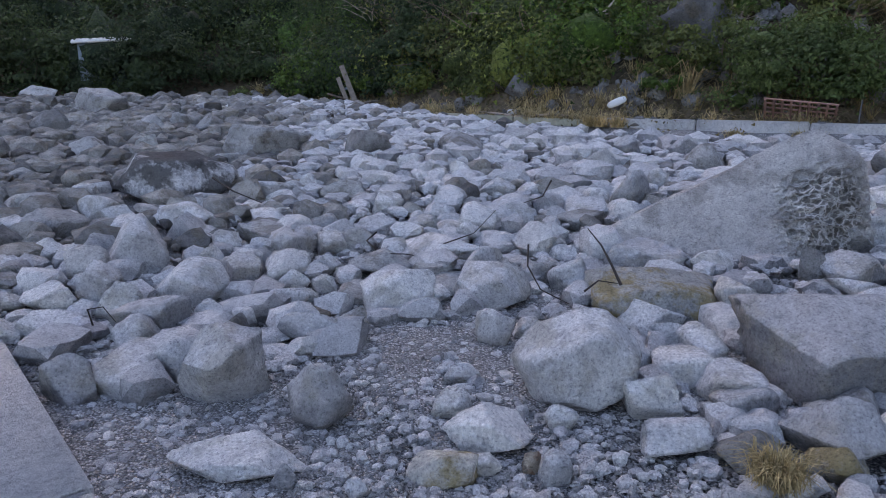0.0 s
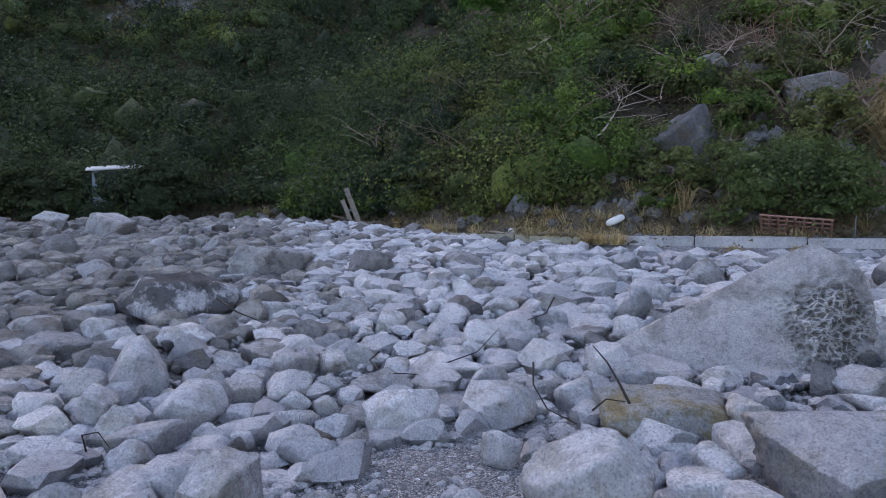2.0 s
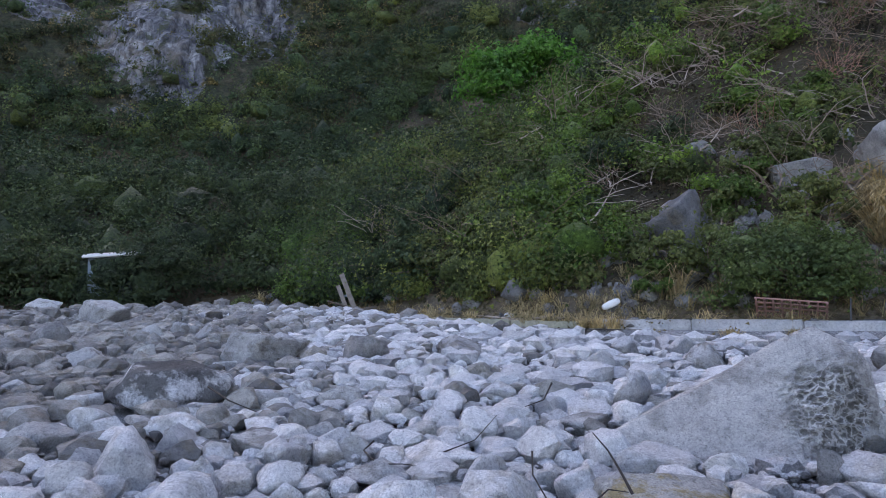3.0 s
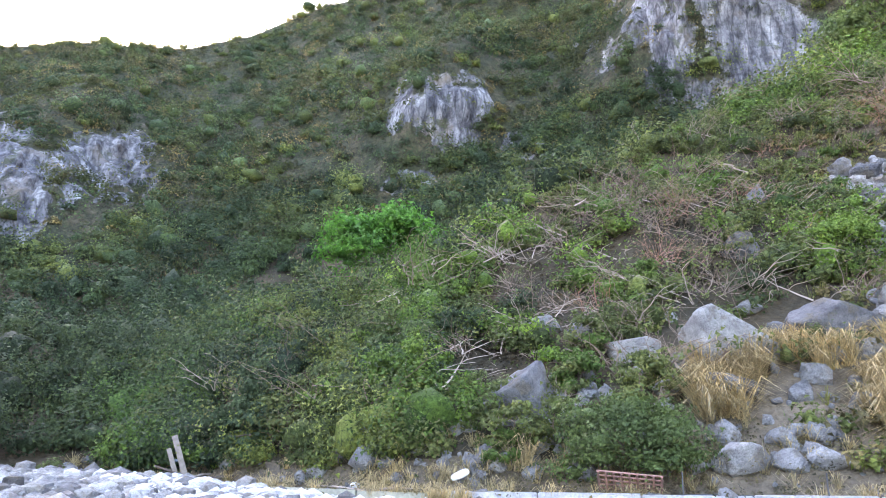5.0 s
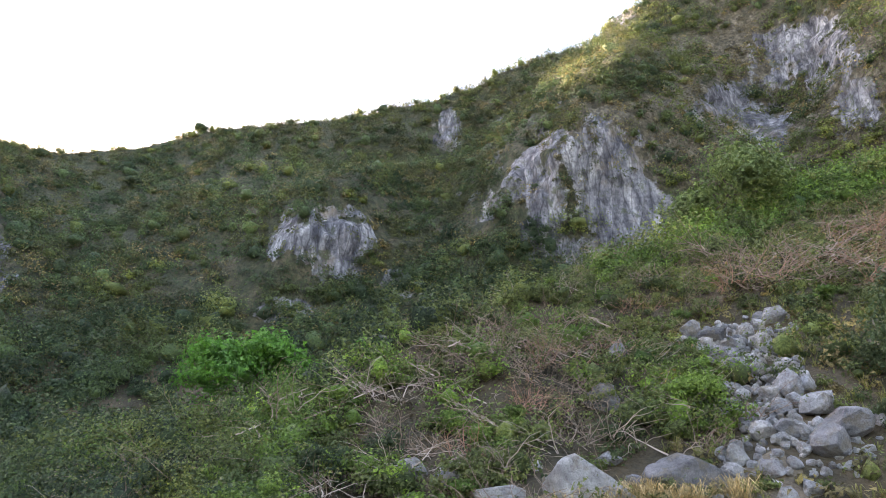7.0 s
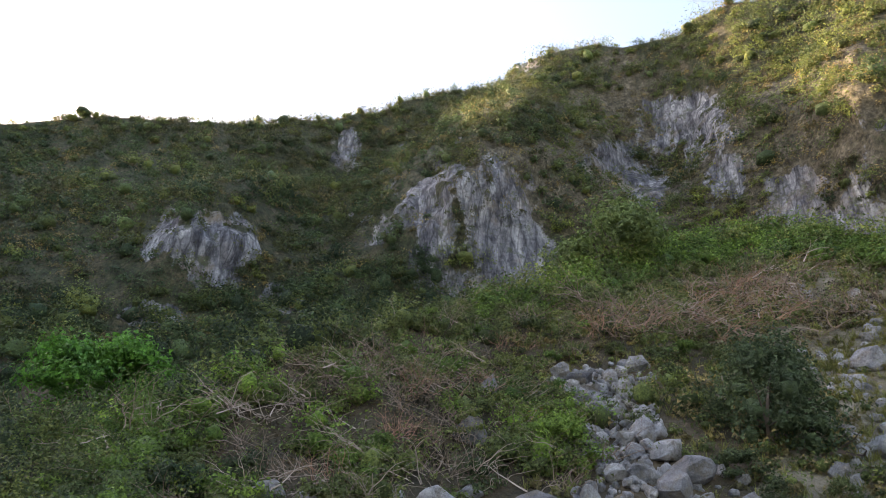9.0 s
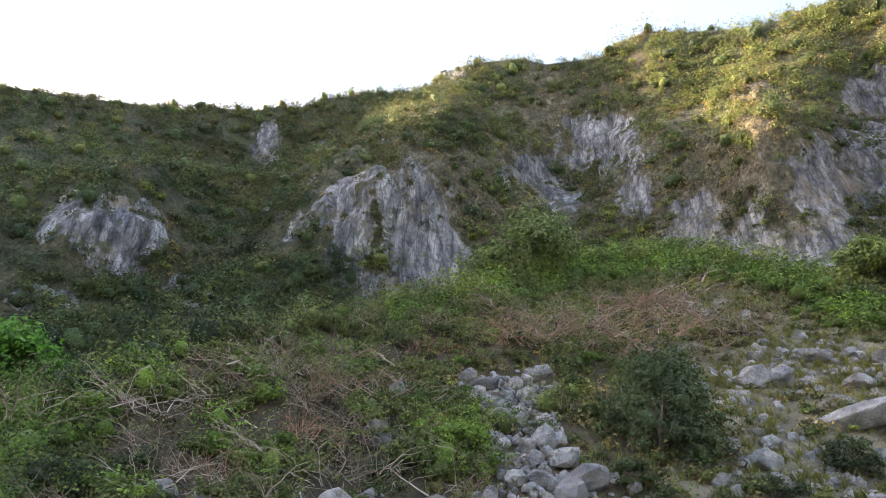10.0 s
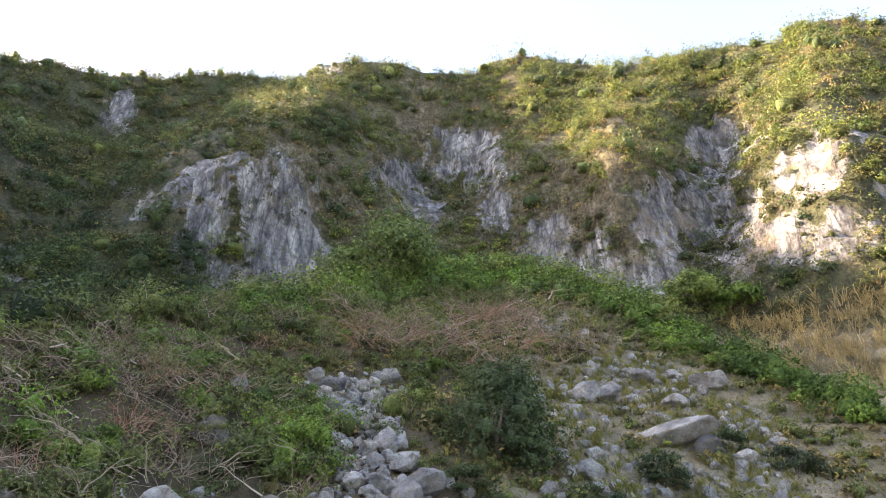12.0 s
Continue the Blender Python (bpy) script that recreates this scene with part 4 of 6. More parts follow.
def pebbles():
    rng = np.random.default_rng(6)
    n = 44000
    az, r = np.radians(rng.uniform(-42, 40, n)), 2.1 + 5.5 * rng.uniform(size=n) ** 1.8
    t = np.array(TAKEN)
    clear = np.ones(n, bool)
    for tx, ty, ta, tb in t:
        clear &= ((r * np.sin(az) - tx) / ta) ** 2 + ((r * np.cos(az) - ty) / tb) ** 2 > 0.75
    az, r = az[clear], r[clear]
    n = len(r)
    size = (0.005 + 0.019 * rng.uniform(size=n) ** 3.0) * (0.7 + 0.13 * r)
    bm_v = np.array([(1, 0, 0), (-0.5, 0.87, 0), (-0.5, -0.87, 0), (0.2, 0.1, 1), (-0.1, 0.2, -1)])
    bm_f = np.array([(0, 1, 3), (1, 2, 3), (2, 0, 3), (1, 0, 4), (2, 1, 4), (0, 2, 4)])
    x, y = r * np.sin(az), r * np.cos(az)
    z = beach_z(r)
    scale = np.stack([size * rng.uniform(0.8, 1.4, n), size * rng.uniform(0.7, 1.1, n), size * rng.uniform(0.5, 0.9, n)], 1)
    v = bm_v[None] * (1 + 0.22 * rng.uniform(-1, 1, (n, len(bm_v), 1))) * scale[:, None]
    t = rng.uniform(0, 6.28, n)
    c, s = np.cos(t)[:, None], np.sin(t)[:, None]
    v = np.stack([v[..., 0] * c - v[..., 1] * s, v[..., 0] * s + v[..., 1] * c, v[..., 2]], -1) + np.stack([x, y, z + size * 0.35], 1)[:, None]
    f = bm_f[None] + (np.arange(n) * len(bm_v))[:, None, None]
    tagged(new("pebbles", fill("pebbles", v.reshape(-1, 3), f.reshape(-1, 3), M_FINE, False)), "small mixed grey pebbles strewn over gravel", "pebbles", kind="stuff")


beach_scatter()
pebbles()


# ---- plants ----
def leaf_cloud(rng, centres, radii, count, size, up=0.25, lump=0.3, slim=0.8, core=0.3):
    """Leaves as small blades round centres (n, 3) with radii (n, 3), over the close-leaved inside of each clump. Returns corners,
    triangles and each corner's clump."""
    n = len(centres)
    u = rng.normal(size=(n, count, 3))
    u[..., 2] = np.abs(u[..., 2]) - 0.75 * rng.uniform(size=(n, count))
    u /= np.linalg.norm(u, axis=2, keepdims=True)
    seeds = centres[:, None] * 3.1
    bulge = 1 + lump * vnoise(u * 2.2 + seeds, 21)[..., None] * 1.6
    depth = rng.uniform(0.52, 1.12, (n, count, 1))
    p = centres[:, None] + u * radii[:, None] * bulge * depth
    nrm = u * 0.9 + rng.normal(size=(n, count, 3)) * 0.45 + (0, 0, up)
    nrm /= np.linalg.norm(nrm, axis=2, keepdims=True)
    t = np.cross(nrm, rng.normal(size=(n, count, 3)))
    t /= np.linalg.norm(t, axis=2, keepdims=True)
    b = np.cross(nrm, t)
    L = size * rng.uniform(0.6, 1.35, (n, count, 1))
    q = np.stack([p - t * L / 2 - b * L * slim / 2, p - t * L / 2 + b * L * slim / 2, p + t * L / 2], 2)
    v, f = q.reshape(-1, 3), np.arange(n * count * 3).reshape(-1, 3)
    owner = np.repeat(np.arange(n), count * 3)
    if not core:
        return v, f, owner
    w, g = ico(1)
    shape = core * (1 + lump * vnoise(w[None] * 2.2 + seeds, 21)[..., None] * 1.6 + 0.17 * vnoise(w[None] * 5.5 + seeds, 22)[..., None])
    inner = centres[:, None] + (w[None] * shape + (0, 0, 0.02)) * radii[:, None]
    gf = g[None] + (np.arange(n) * len(w))[:, None, None] + len(v)
    return (np.concatenate([v, inner.reshape(-1, 3)]), np.concatenate([f, gf.reshape(-1, 3)]),
            np.concatenate([owner, np.repeat(np.arange(n), len(w))]))


def stems(rng, paths, thick, thin):
    """Three-sided tapering twigs along paths (k, n, 3)."""
    paths = np.asarray(paths, float)
    k, n, _ = paths.shape
    d = np.gradient(paths, axis=1)
    d /= np.linalg.norm(d, axis=2, keepdims=True) + 1e-9
    a = np.cross(d, np.array([0.31, 0.53, 0.79]))
    a /= np.linalg.norm(a, axis=2, keepdims=True) + 1e-9
    b = np.cross(d, a)
    th = np.broadcast_to(np.asarray(thick, float).reshape(-1, 1), (k, 1))
    r = (th * (1 - np.linspace(0, 1, n)[None]) + thin * np.linspace(0, 1, n)[None])[..., None]
    rings = np.stack([paths + r * (a * math.cos(w) + b * math.sin(w)) for w in (0, 2.094, 4.189)], 2)
    base = (np.arange(k) * n * 3)[:, None, None] + (np.arange(n - 1) * 3)[None, :, None] + np.arange(3)[None, None]
    nb = (np.arange(k) * n * 3)[:, None, None] + (np.arange(n - 1) * 3)[None, :, None] + np.array([1, 2, 0])[None, None]
    f = np.stack([base, nb, nb + 3, base + 3], -1).reshape(-1, 4)
    return rings.reshape(-1, 3), f


def twig_paths(rng, count, height, spread, droop=0.3, points=5, lean=(0, 0)):
    """Crooked stems that rise from one foot, fork and sag."""
    out = []
    for _ in range(count):
        ang, tilt = rng.uniform(0, 6.28), rng.uniform(0.15, 1.0) * spread
        d = np.array([math.cos(ang) * tilt + lean[0], math.sin(ang) * tilt + lean[1], 1.0])
        d /= np.linalg.norm(d)
        p = np.array([rng.normal() * 0.06 * height, rng.normal() * 0.06 * height, -0.1])
        path = [p]
        for k in range(points - 1):
            d = d + rng.normal(size=3) * 0.28 - (0, 0, droop * k / points)
            d /= np.linalg.norm(d)
            p = p + d * height / points * rng.uniform(0.8, 1.3)
            path.append(p)
        out.append(path)
        for _ in range(2):
            k = int(rng.integers(1, points - 1))
            q, e = path[k], rng.normal(size=3) * 0.7 + (path[k + 1] - path[k]) / (np.linalg.norm(path[k + 1] - path[k]) + 1e-9)
            side = [q]
            for j in range(points - 1):
                e = e + rng.normal(size=3) * 0.3 - (0, 0, droop * 0.15)
                e /= np.linalg.norm(e)
                q = q + e * height * 0.5 / points
                side.append(q)
            out.append(side)
    return np.array(out)


def shrub(seed, mat, twig, width, height, leaves, leaf, lumps=9, twigs=4):
    """A shrub: crooked branches and foliage in uneven clumps with gaps."""
    rng = np.random.default_rng(seed)
    top = new("shrub")
    v, f = stems(rng, twig_paths(rng, twigs, height * 0.72, 0.9), 0.014 * height, 0.004)
    part("branchwork", fill("branchwork", v, f, twig), top)
    up, ang = rng.uniform(-0.3, 1, lumps), rng.uniform(0, 6.28, lumps)
    flat = np.sqrt(1 - np.clip(up, 0, 1) ** 2)
    u = np.stack([flat * np.cos(ang), flat * np.sin(ang), up], 1) * rng.uniform(0.6, 1.0, (lumps, 1))
    c = u * (width * 0.36, width * 0.36, height * 0.62) + (0, 0, height * 0.22)
    rad = np.stack([rng.uniform(0.13, 0.22, lumps) * width, rng.uniform(0.13, 0.22, lumps) * width, rng.uniform(0.14, 0.22, lumps) * height], 1)
    v, f, _ = leaf_cloud(rng, c, rad, leaves // lumps, leaf)
    part("foliage", fill("foliage", v, f, mat, True), top)
    return top


def thicket(seed, twig, width, height, stalks, mat=None, leaves=0, leaf=0.08, thick=0.022, swept=0.7):
    """A tangle of long bare branches that rise from a few feet, sweep over to one side, fork and cross, with few leaves left."""
    rng = np.random.default_rng(seed)
    top = new("bare_shrub")
    paths, girth = [], []
    feet = rng.normal(size=(5, 3)) * (width * 0.22, width * 0.22, 0)
    wind = rng.uniform(0, 6.28)
    for k in range(stalks):
        ang = wind + rng.normal() * (2.6 - 1.8 * swept)
        d = np.array([math.cos(ang) * 0.7, math.sin(ang) * 0.7, rng.uniform(0.35, 1.3)])
        p = feet[k % 5] + rng.normal(size=3) * (0.12, 0.12, 0.03)
        line, step = [p], width * rng.uniform(0.35, 0.8) / 5
        for j in range(5):
            d = d / np.linalg.norm(d) + rng.normal(size=3) * 0.24 - (0, 0, swept * 0.2 * j / 2)
            p = p + d / np.linalg.norm(d) * step
            p[2] = max(p[2], 0.05)
            line.append(p)
        paths.append(line)
        girth.append(thick * rng.uniform(0.5, 1.25))
        for _ in range(2):
            j = int(rng.integers(1, 5))
            q, e = line[j], rng.normal(size=3) * 0.75 + (line[j + 1] - line[j]) / step
            side = [q]
            for _ in range(5):
                e = e / np.linalg.norm(e) + rng.normal(size=3) * 0.27 + (0, 0, 0.06)
                q = q + e / np.linalg.norm(e) * step * 0.5
                side.append(q)
            paths.append(side)
            girth.append(girth[-1] * 0.45 if len(girth) % 4 else thick * 0.4)
    paths = np.array(paths)
    paths[..., 2] *= height / max(1e-6, paths[..., 2].max())
    v, f = stems(rng, paths, girth, 0.005)
    part("branchwork", fill("branchwork", v, f, twig), top)
    if leaves:
        tips = paths[rng.integers(0, len(paths), 12), -1]
        v, f, _ = leaf_cloud(rng, tips, np.full((12, 3), 0.2 * height), leaves // 12, leaf, core=0)
        part("foliage", fill("foliage", v, f, mat), top)
    return top


def set_down(thing, p, size=1.0, turn=0.0, first=False):
    m = pose(*p, 0, 0, turn) @ Matrix.Scale(size, 4)
    if first:
        thing.matrix_basis = m
        return thing
    made = copy_thing(thing, pose(*p, 0, 0, turn))
    made.scale = (size,) * 3
    return made


def tag_all(ob, label, category, group):
    return tagged(ob, label, category, group)


SHRUBS = [tag_all(shrub(11, M_LEAF_OLIVE, M_TWIG, 2.0, 1.5, 1300, 0.1, 12), "olive-green leafy shrub on the steep slope", "shrub", "shrubs on the slope"),
          tag_all(shrub(12, M_LEAF_OLIVE, M_TWIG_PALE, 1.7, 1.3, 850, 0.095, 10, 6), "thin olive shrub with pale branches showing", "shrub", "shrubs on the slope"),
          tag_all(shrub(13, M_LEAF_BRIGHT, M_TWIG, 1.8, 1.3, 1300, 0.1, 12), "fresh green leafy shrub on the steep slope", "shrub", "shrubs on the slope"),
          tag_all(shrub(14, M_LEAF_WOOD, M_TWIG, 2.2, 1.7, 1350, 0.11, 14), "dense mid-green broadleaf shrub in the thicket", "shrub", "shrubs on the slope"),
          tag_all(shrub(15, M_LEAF_DARK, M_TWIG, 2.0, 1.6, 1250, 0.1, 14), "dark green dense shrub growing among boulders", "shrub", "shrubs on the slope")]
BARES = [tag_all(thicket(21, M_TWIG, 2.8, 1.2, 15, M_LEAF_OLIVE, 130, 0.09), "tangled brown shrub with few remaining leaves", "shrub", "bare shrubs on the slope"),
         tag_all(thicket(22, M_TWIG_PALE, 3.0, 1.0, 14, M_LEAF_OLIVE, 60, 0.08, 0.025, 0.9), "sprawling dead shrub with pale crooked branches", "shrub", "bare shrubs on the slope"),
         tag_all(thicket(23, M_TWIG_RED, 2.2, 1.3, 20, M_SCRUB_DRY, 200, 0.08, 0.013, 0.3), "reddish-brown withered shrub on the slope", "shrub", "bare shrubs on the slope"),
         tag_all(thicket(24, M_TWIG, 2.6, 1.5, 15, M_LEAF_OLIVE, 160, 0.09, 0.02, 0.35), "upright brown shrub with thin leaves at its tips", "shrub", "bare shrubs on the slope")]
for k, proto in enumerate(SHRUBS + BARES):
    proto.matrix_basis = pose(*perch(2 + 4 * k, 4 + 1.5 * k), 0, 0, 40 * k)


def belt(rng, protos, mask, count, lo, hi):
    for p in sample(rng, mask, count):
        proto = protos[int(rng.integers(len(protos)))]
        set_down(proto, (p[0], p[1], p[2] - 0.05), rng.uniform(lo, hi), rng.uniform(0, 360))


NEAR = (G_PAST_FOOT > 0.6) & (G_PAST_CRAG < -8) & (G_AZ > -42) & (G_AZ < 104)
CREST = np.interp(G_AZ, LANDS[:, 0], LANDS[:, 2]) - np.interp(G_AZ, LANDS[:, 0], LANDS[:, 1])
G_UP = G_PAST_FOOT / CREST  # 0 at the slope's foot, 1 at its crest
GULLY = NEAR & (np.abs(G_AZ - 48.5 - (15 - G_RISE) * 0.25) < 3.4 + 3.5 * fbm(G_MID * 0.45, 3, 69)) & (G_RISE > 9.2) & (G_RISE < 20.5)
ROCKY = GULLY | (NEAR & (G_AZ > 63) & (G_AZ < 82) & (G_UP > 0.15) & (G_UP < 0.72) & (fbm(G_MID * 0.3, 3, 67) > -0.15)) | (NEAR & (G_AZ > 16) & (G_AZ < 46) & (G_RISE > 2.5) & (G_RISE < 11) & (fbm(G_MID * 0.3, 3, 68) > 0.05))
NEAR = NEAR & ~GULLY
# stretches of the slope where the shrubs stand bare: bearing, rise, half width, half height, in degrees
BRAKES = ((25, 18, 5, 3.6), (34, 18.5, 4.5, 3.6), (15.5, 7.4, 4, 2.6), (2.5, 4.6, 4.5, 2.6), (29.5, 13.2, 6, 2.4), (7, 9.6, 4, 2.2), (20, 13, 4.5, 3), (41, 21.8, 5, 2), (49, 23.3, 5, 1.7),
          (64.5, 21.8, 3.4, 1.3), (61, 24.8, 5, 1.3), (68.6, 23.2, 4, 1.3), (57.7, 22.8, 4, 1.3), (-4, 2.5, 3, 1.6))
bare_here = np.full(len(G_MID), -9.0)
for a0, e0, wa, we in BRAKES:
    bare_here = np.maximum(bare_here, 1 - np.hypot((G_AZ - a0) / wa, (G_RISE - e0) / we))
BRAKE = NEAR & (bare_here + 0.5 * fbm(G_MID * 0.5, 3, 66) > 0)
LEAFY = NEAR & (~BRAKE | (fbm(G_MID * 0.6, 3, 65) > 0.08))
rng = np.random.default_rng(8)
S_OLIVE, S_THIN, S_BRIGHT, S_WOOD, S_DARK = SHRUBS
belt(rng, [S_WOOD, S_OLIVE, S_OLIVE, S_THIN, S_BRIGHT], LEAFY & (G_AZ < 8) & (G_AZ > -12) & (G_UP < 1.05), 60, 0.8, 1.4)
belt(rng, [S_OLIVE, S_THIN, S_BRIGHT], LEAFY & (G_AZ > 4) & (G_AZ < 30) & (G_UP < 1.05) & (G_UP > 0.02), 40, 0.6, 1.1)
belt(rng, [BARES[0], BARES[1], BARES[3], BARES[0]], BRAKE & (G_AZ < 40) & (G_UP > 0.12), 140, 0.8, 1.3)
belt(rng, [BARES[2], BARES[2], BARES[3]], BRAKE & (G_AZ > 26) & (G_AZ < 52), 46, 0.8, 1.3)
belt(rng, [BARES[0], BARES[3], BARES[1], BARES[2]], BRAKE & (G_AZ > 46), 56, 1.2, 1.9)
belt(rng, [BARES[0], BARES[3], BARES[1]], NEAR & ~BRAKE & (G_AZ > -6) & (G_AZ < 46) & (G_UP < 1.0) & (G_UP > 0.15), 50, 0.9, 1.4)
belt(rng, [S_OLIVE, S_THIN, S_BRIGHT], LEAFY & (G_AZ > 24) & (G_AZ < 58) & (G_UP > 0.45) & (G_UP < 1.1), 46, 0.7, 1.2)
belt(rng, [S_BRIGHT, S_BRIGHT, S_OLIVE], LEAFY & (G_AZ > 38) & (G_AZ < 86) & (G_UP > 0.8) & (G_UP < 1.1), 56, 0.8, 1.3)
belt(rng, [S_OLIVE, S_BRIGHT, S_THIN], LEAFY & (G_AZ > 8) & (G_AZ < 46) & (G_UP > 0.1) & (G_UP < 0.95), 60, 0.6, 1.15)
belt(rng, [S_DARK, S_OLIVE], NEAR & (G_AZ > 42) & (G_AZ < 92) & (G_UP > 0.05) & (G_UP < 0.6), 18, 0.4, 0.8)


def undergrowth(name, mask, count, radius, leaves, leaf, mat, seed, label, lift=0.4, core=0.36):
    rng = np.random.default_rng(seed)
    p = sample(rng, mask, count)
    s = radius * (0.45 + 1.25 * rng.uniform(size=(count, 1)) ** 2.2)
    rad = s * rng.uniform((0.75, 0.75, 0.7), (1.25, 1.25, 1.15), (count, 3))
    v, f, owner = leaf_cloud(rng, p + (0, 0, lift) * s, rad, leaves, leaf, core=core)
    tone = rng.uniform(0.01, 0.98, count)[owner]
    tagged(new(name, fill(name, v, f, mat, True, tone)), label, "undergrowth", kind="stuff")


FRONT = (G_AZ > -37) & (G_AZ < 102) & G_OPEN
BARE_AT = bareness(G_MID)
CLIFF = FRONT & (G_PAST_CRAG > -6) & ((G_AZ < 78) | (G_RISE > 22.5)) & (G_TO_TOP > -6)
GROVE = fbm(G_MID * 0.11, 3, 81)  # which kind of plant has settled where
GROVE2 = fbm(G_MID * 0.17, 3, 82)
SCRUB = CLIFF & (GKIND != 2) & ((GKIND != 5) | (fbm(G_MID * 0.35, 3, 83) > -0.08))
# dry yellow scrub on the sunlit heights; its lighter colour also stands for sunlight
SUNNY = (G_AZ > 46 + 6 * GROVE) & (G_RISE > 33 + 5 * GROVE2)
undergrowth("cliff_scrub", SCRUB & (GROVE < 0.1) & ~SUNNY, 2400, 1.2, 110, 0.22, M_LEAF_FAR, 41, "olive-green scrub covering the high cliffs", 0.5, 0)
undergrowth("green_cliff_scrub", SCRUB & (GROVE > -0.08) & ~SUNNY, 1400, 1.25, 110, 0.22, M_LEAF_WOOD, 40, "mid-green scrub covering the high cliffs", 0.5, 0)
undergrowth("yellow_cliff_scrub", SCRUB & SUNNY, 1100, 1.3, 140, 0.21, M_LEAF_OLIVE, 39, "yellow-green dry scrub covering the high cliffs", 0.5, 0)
undergrowth("withered_cliff_scrub", CLIFF & (BARE_AT < 0.2) & ((GROVE2 > 0.0) | (GKIND == 5)), 3400, 0.85, 50, 0.2, M_SCRUB_DRY, 48, "withered brown scrub on the high cliffs", 0.5, 0)
undergrowth("cliff_ledge_plants", CLIFF & (GKIND == 2) & (BARE_AT < 0.45), 900, 0.6, 40, 0.2, M_LEAF_FAR, 42, "sparse tufts growing on bare cliff ledges", core=0)
undergrowth("cliff_bushes", SCRUB & (GROVE < 0.2), 420, 1.5, 230, 0.22, M_LEAF_WOOD, 33, "dark green bushes scattered over the high cliffs", 0.55, 0.4)
undergrowth("olive_cliff_bushes", SCRUB & (GROVE2 > -0.1), 380, 1.4, 230, 0.22, M_LEAF_OLIVE, 34, "olive-green bushes scattered over the high cliffs", 0.55, 0.4)
undergrowth("ridge_bushes", FRONT & (G_TO_TOP > -2.5) & (G_TO_TOP < 2.5) & (G_PAST_CRAG > 5), 190, 1.25, 260, 0.2, M_LEAF_OLIVE, 35, "rounded bushes along the ridge against the sky", 0.3, 0)
VALLEY = FRONT & (G_UP > 0.9) & (G_PAST_CRAG < 2)
HOLLOW = VALLEY & (G_AZ < 34) & ~((np.abs(G_AZ - 7.4) < 5.2) & (G_RISE > 12.8) & (G_RISE < 18.0))
undergrowth("valley_thicket", HOLLOW & (GROVE < 0.12), 420, 1.5, 360, 0.19, M_LEAF_WOOD, 43, "dense broadleaf thicket filling the hillside hollow")
undergrowth("valley_olive_thicket", HOLLOW & (GROVE > 0.0), 220, 1.5, 330, 0.19, M_LEAF_OLIVE, 56, "olive-green thicket in the hillside hollow")
undergrowth("valley_dark_thicket", HOLLOW & (GROVE2 > 0.05), 180, 1.55, 330, 0.19, M_LEAF_DARK, 57, "dark green thicket in the hillside hollow")
undergrowth("high_thicket", VALLEY & (G_AZ >= 34) & (G_AZ < 76) & (GKIND != 2), 260, 1.3, 240, 0.2, M_LEAF_OLIVE, 44, "green scrub behind the crest of the slope", 0.5, 0)
LOWER = LEAFY & (G_AZ < 12) & (G_UP < 1.0)
undergrowth("slope_thicket", LOWER & (GROVE2 < 0.1) & (G_AZ > -12) & (G_AZ < 0), 150, 1.1, 560, 0.1, M_LEAF_WOOD, 45, "dense green undergrowth on the lower slope")
undergrowth("slope_olive_thicket", LOWER & (GROVE2 < 0.1) & (G_AZ > -4), 150, 0.9, 420, 0.1, M_LEAF_OLIVE, 64, "thin olive-green undergrowth on the lower slope")
undergrowth("slope_bright_thicket", LOWER & (GROVE2 > -0.02) & (G_AZ > -12), 130, 1.05, 520, 0.1, M_LEAF_BRIGHT, 58, "fresh green undergrowth on the lower slope")
undergrowth("slope_dark_thicket", LOWER & (GROVE > 0.0) & (G_AZ > -14), 110, 1.1, 520, 0.1, M_LEAF_DARK, 59, "dark green undergrowth on the lower slope")
undergrowth("edge_thicket", NEAR & (G_AZ < -9) & (G_UP < 1.1), 210, 1.7, 480, 0.14, M_LEAF_DARK, 36, "dark green thicket at the edge of the beach")
undergrowth("slope_fresh_scrub", LEAFY & ~ROCKY & (G_AZ >= 6) & (G_AZ < 48) & (G_UP > 0.15) & (G_UP < 1.05) & (GROVE2 > 0.02), 140, 0.75, 230, 0.12, M_LEAF_BRIGHT, 38, "fresh green bushes between brown branches on the slope", 0.7)
undergrowth("slope_scrub", LEAFY & ~GULLY & (G_AZ >= 8) & (G_AZ < 60) & (G_UP > 0.3) & (G_UP < 1.05), 330, 0.75, 230, 0.125, M_LEAF_OLIVE, 46, "patchy olive undergrowth on the rocky slope")
undergrowth("crest_scrub", NEAR & (G_AZ > 36) & (G_AZ < 92) & (G_UP > 0.84) & (G_UP < 1.08), 400, 1.05, 240, 0.2, M_LEAF_BRIGHT, 49, "fresh green scrub along the crest of the slope")
undergrowth("brake_litter", BRAKE, 1200, 0.6, 60, 0.09, M_BRAKE, 60, "dead leaves and thin twigs under bare shrubs", 0.3, 0)
undergrowth("low_plants", NEAR & (G_AZ > 38) & (G_AZ < 100) & (G_UP > 0.02) & (G_UP < 0.85) & ~ROCKY, 600, 0.42, 80, 0.12, M_LEAF_OLIVE, 47, "low olive plants growing between stones")
undergrowth("withered_plants", NEAR & (G_AZ > 40) & (G_AZ < 100) & (G_UP > 0.02) & (G_UP < 0.95) & ~ROCKY, 700, 0.5, 60, 0.17, M_SCRUB_DRY, 50, "withered brown plants covering the slope", 0.1, 0)


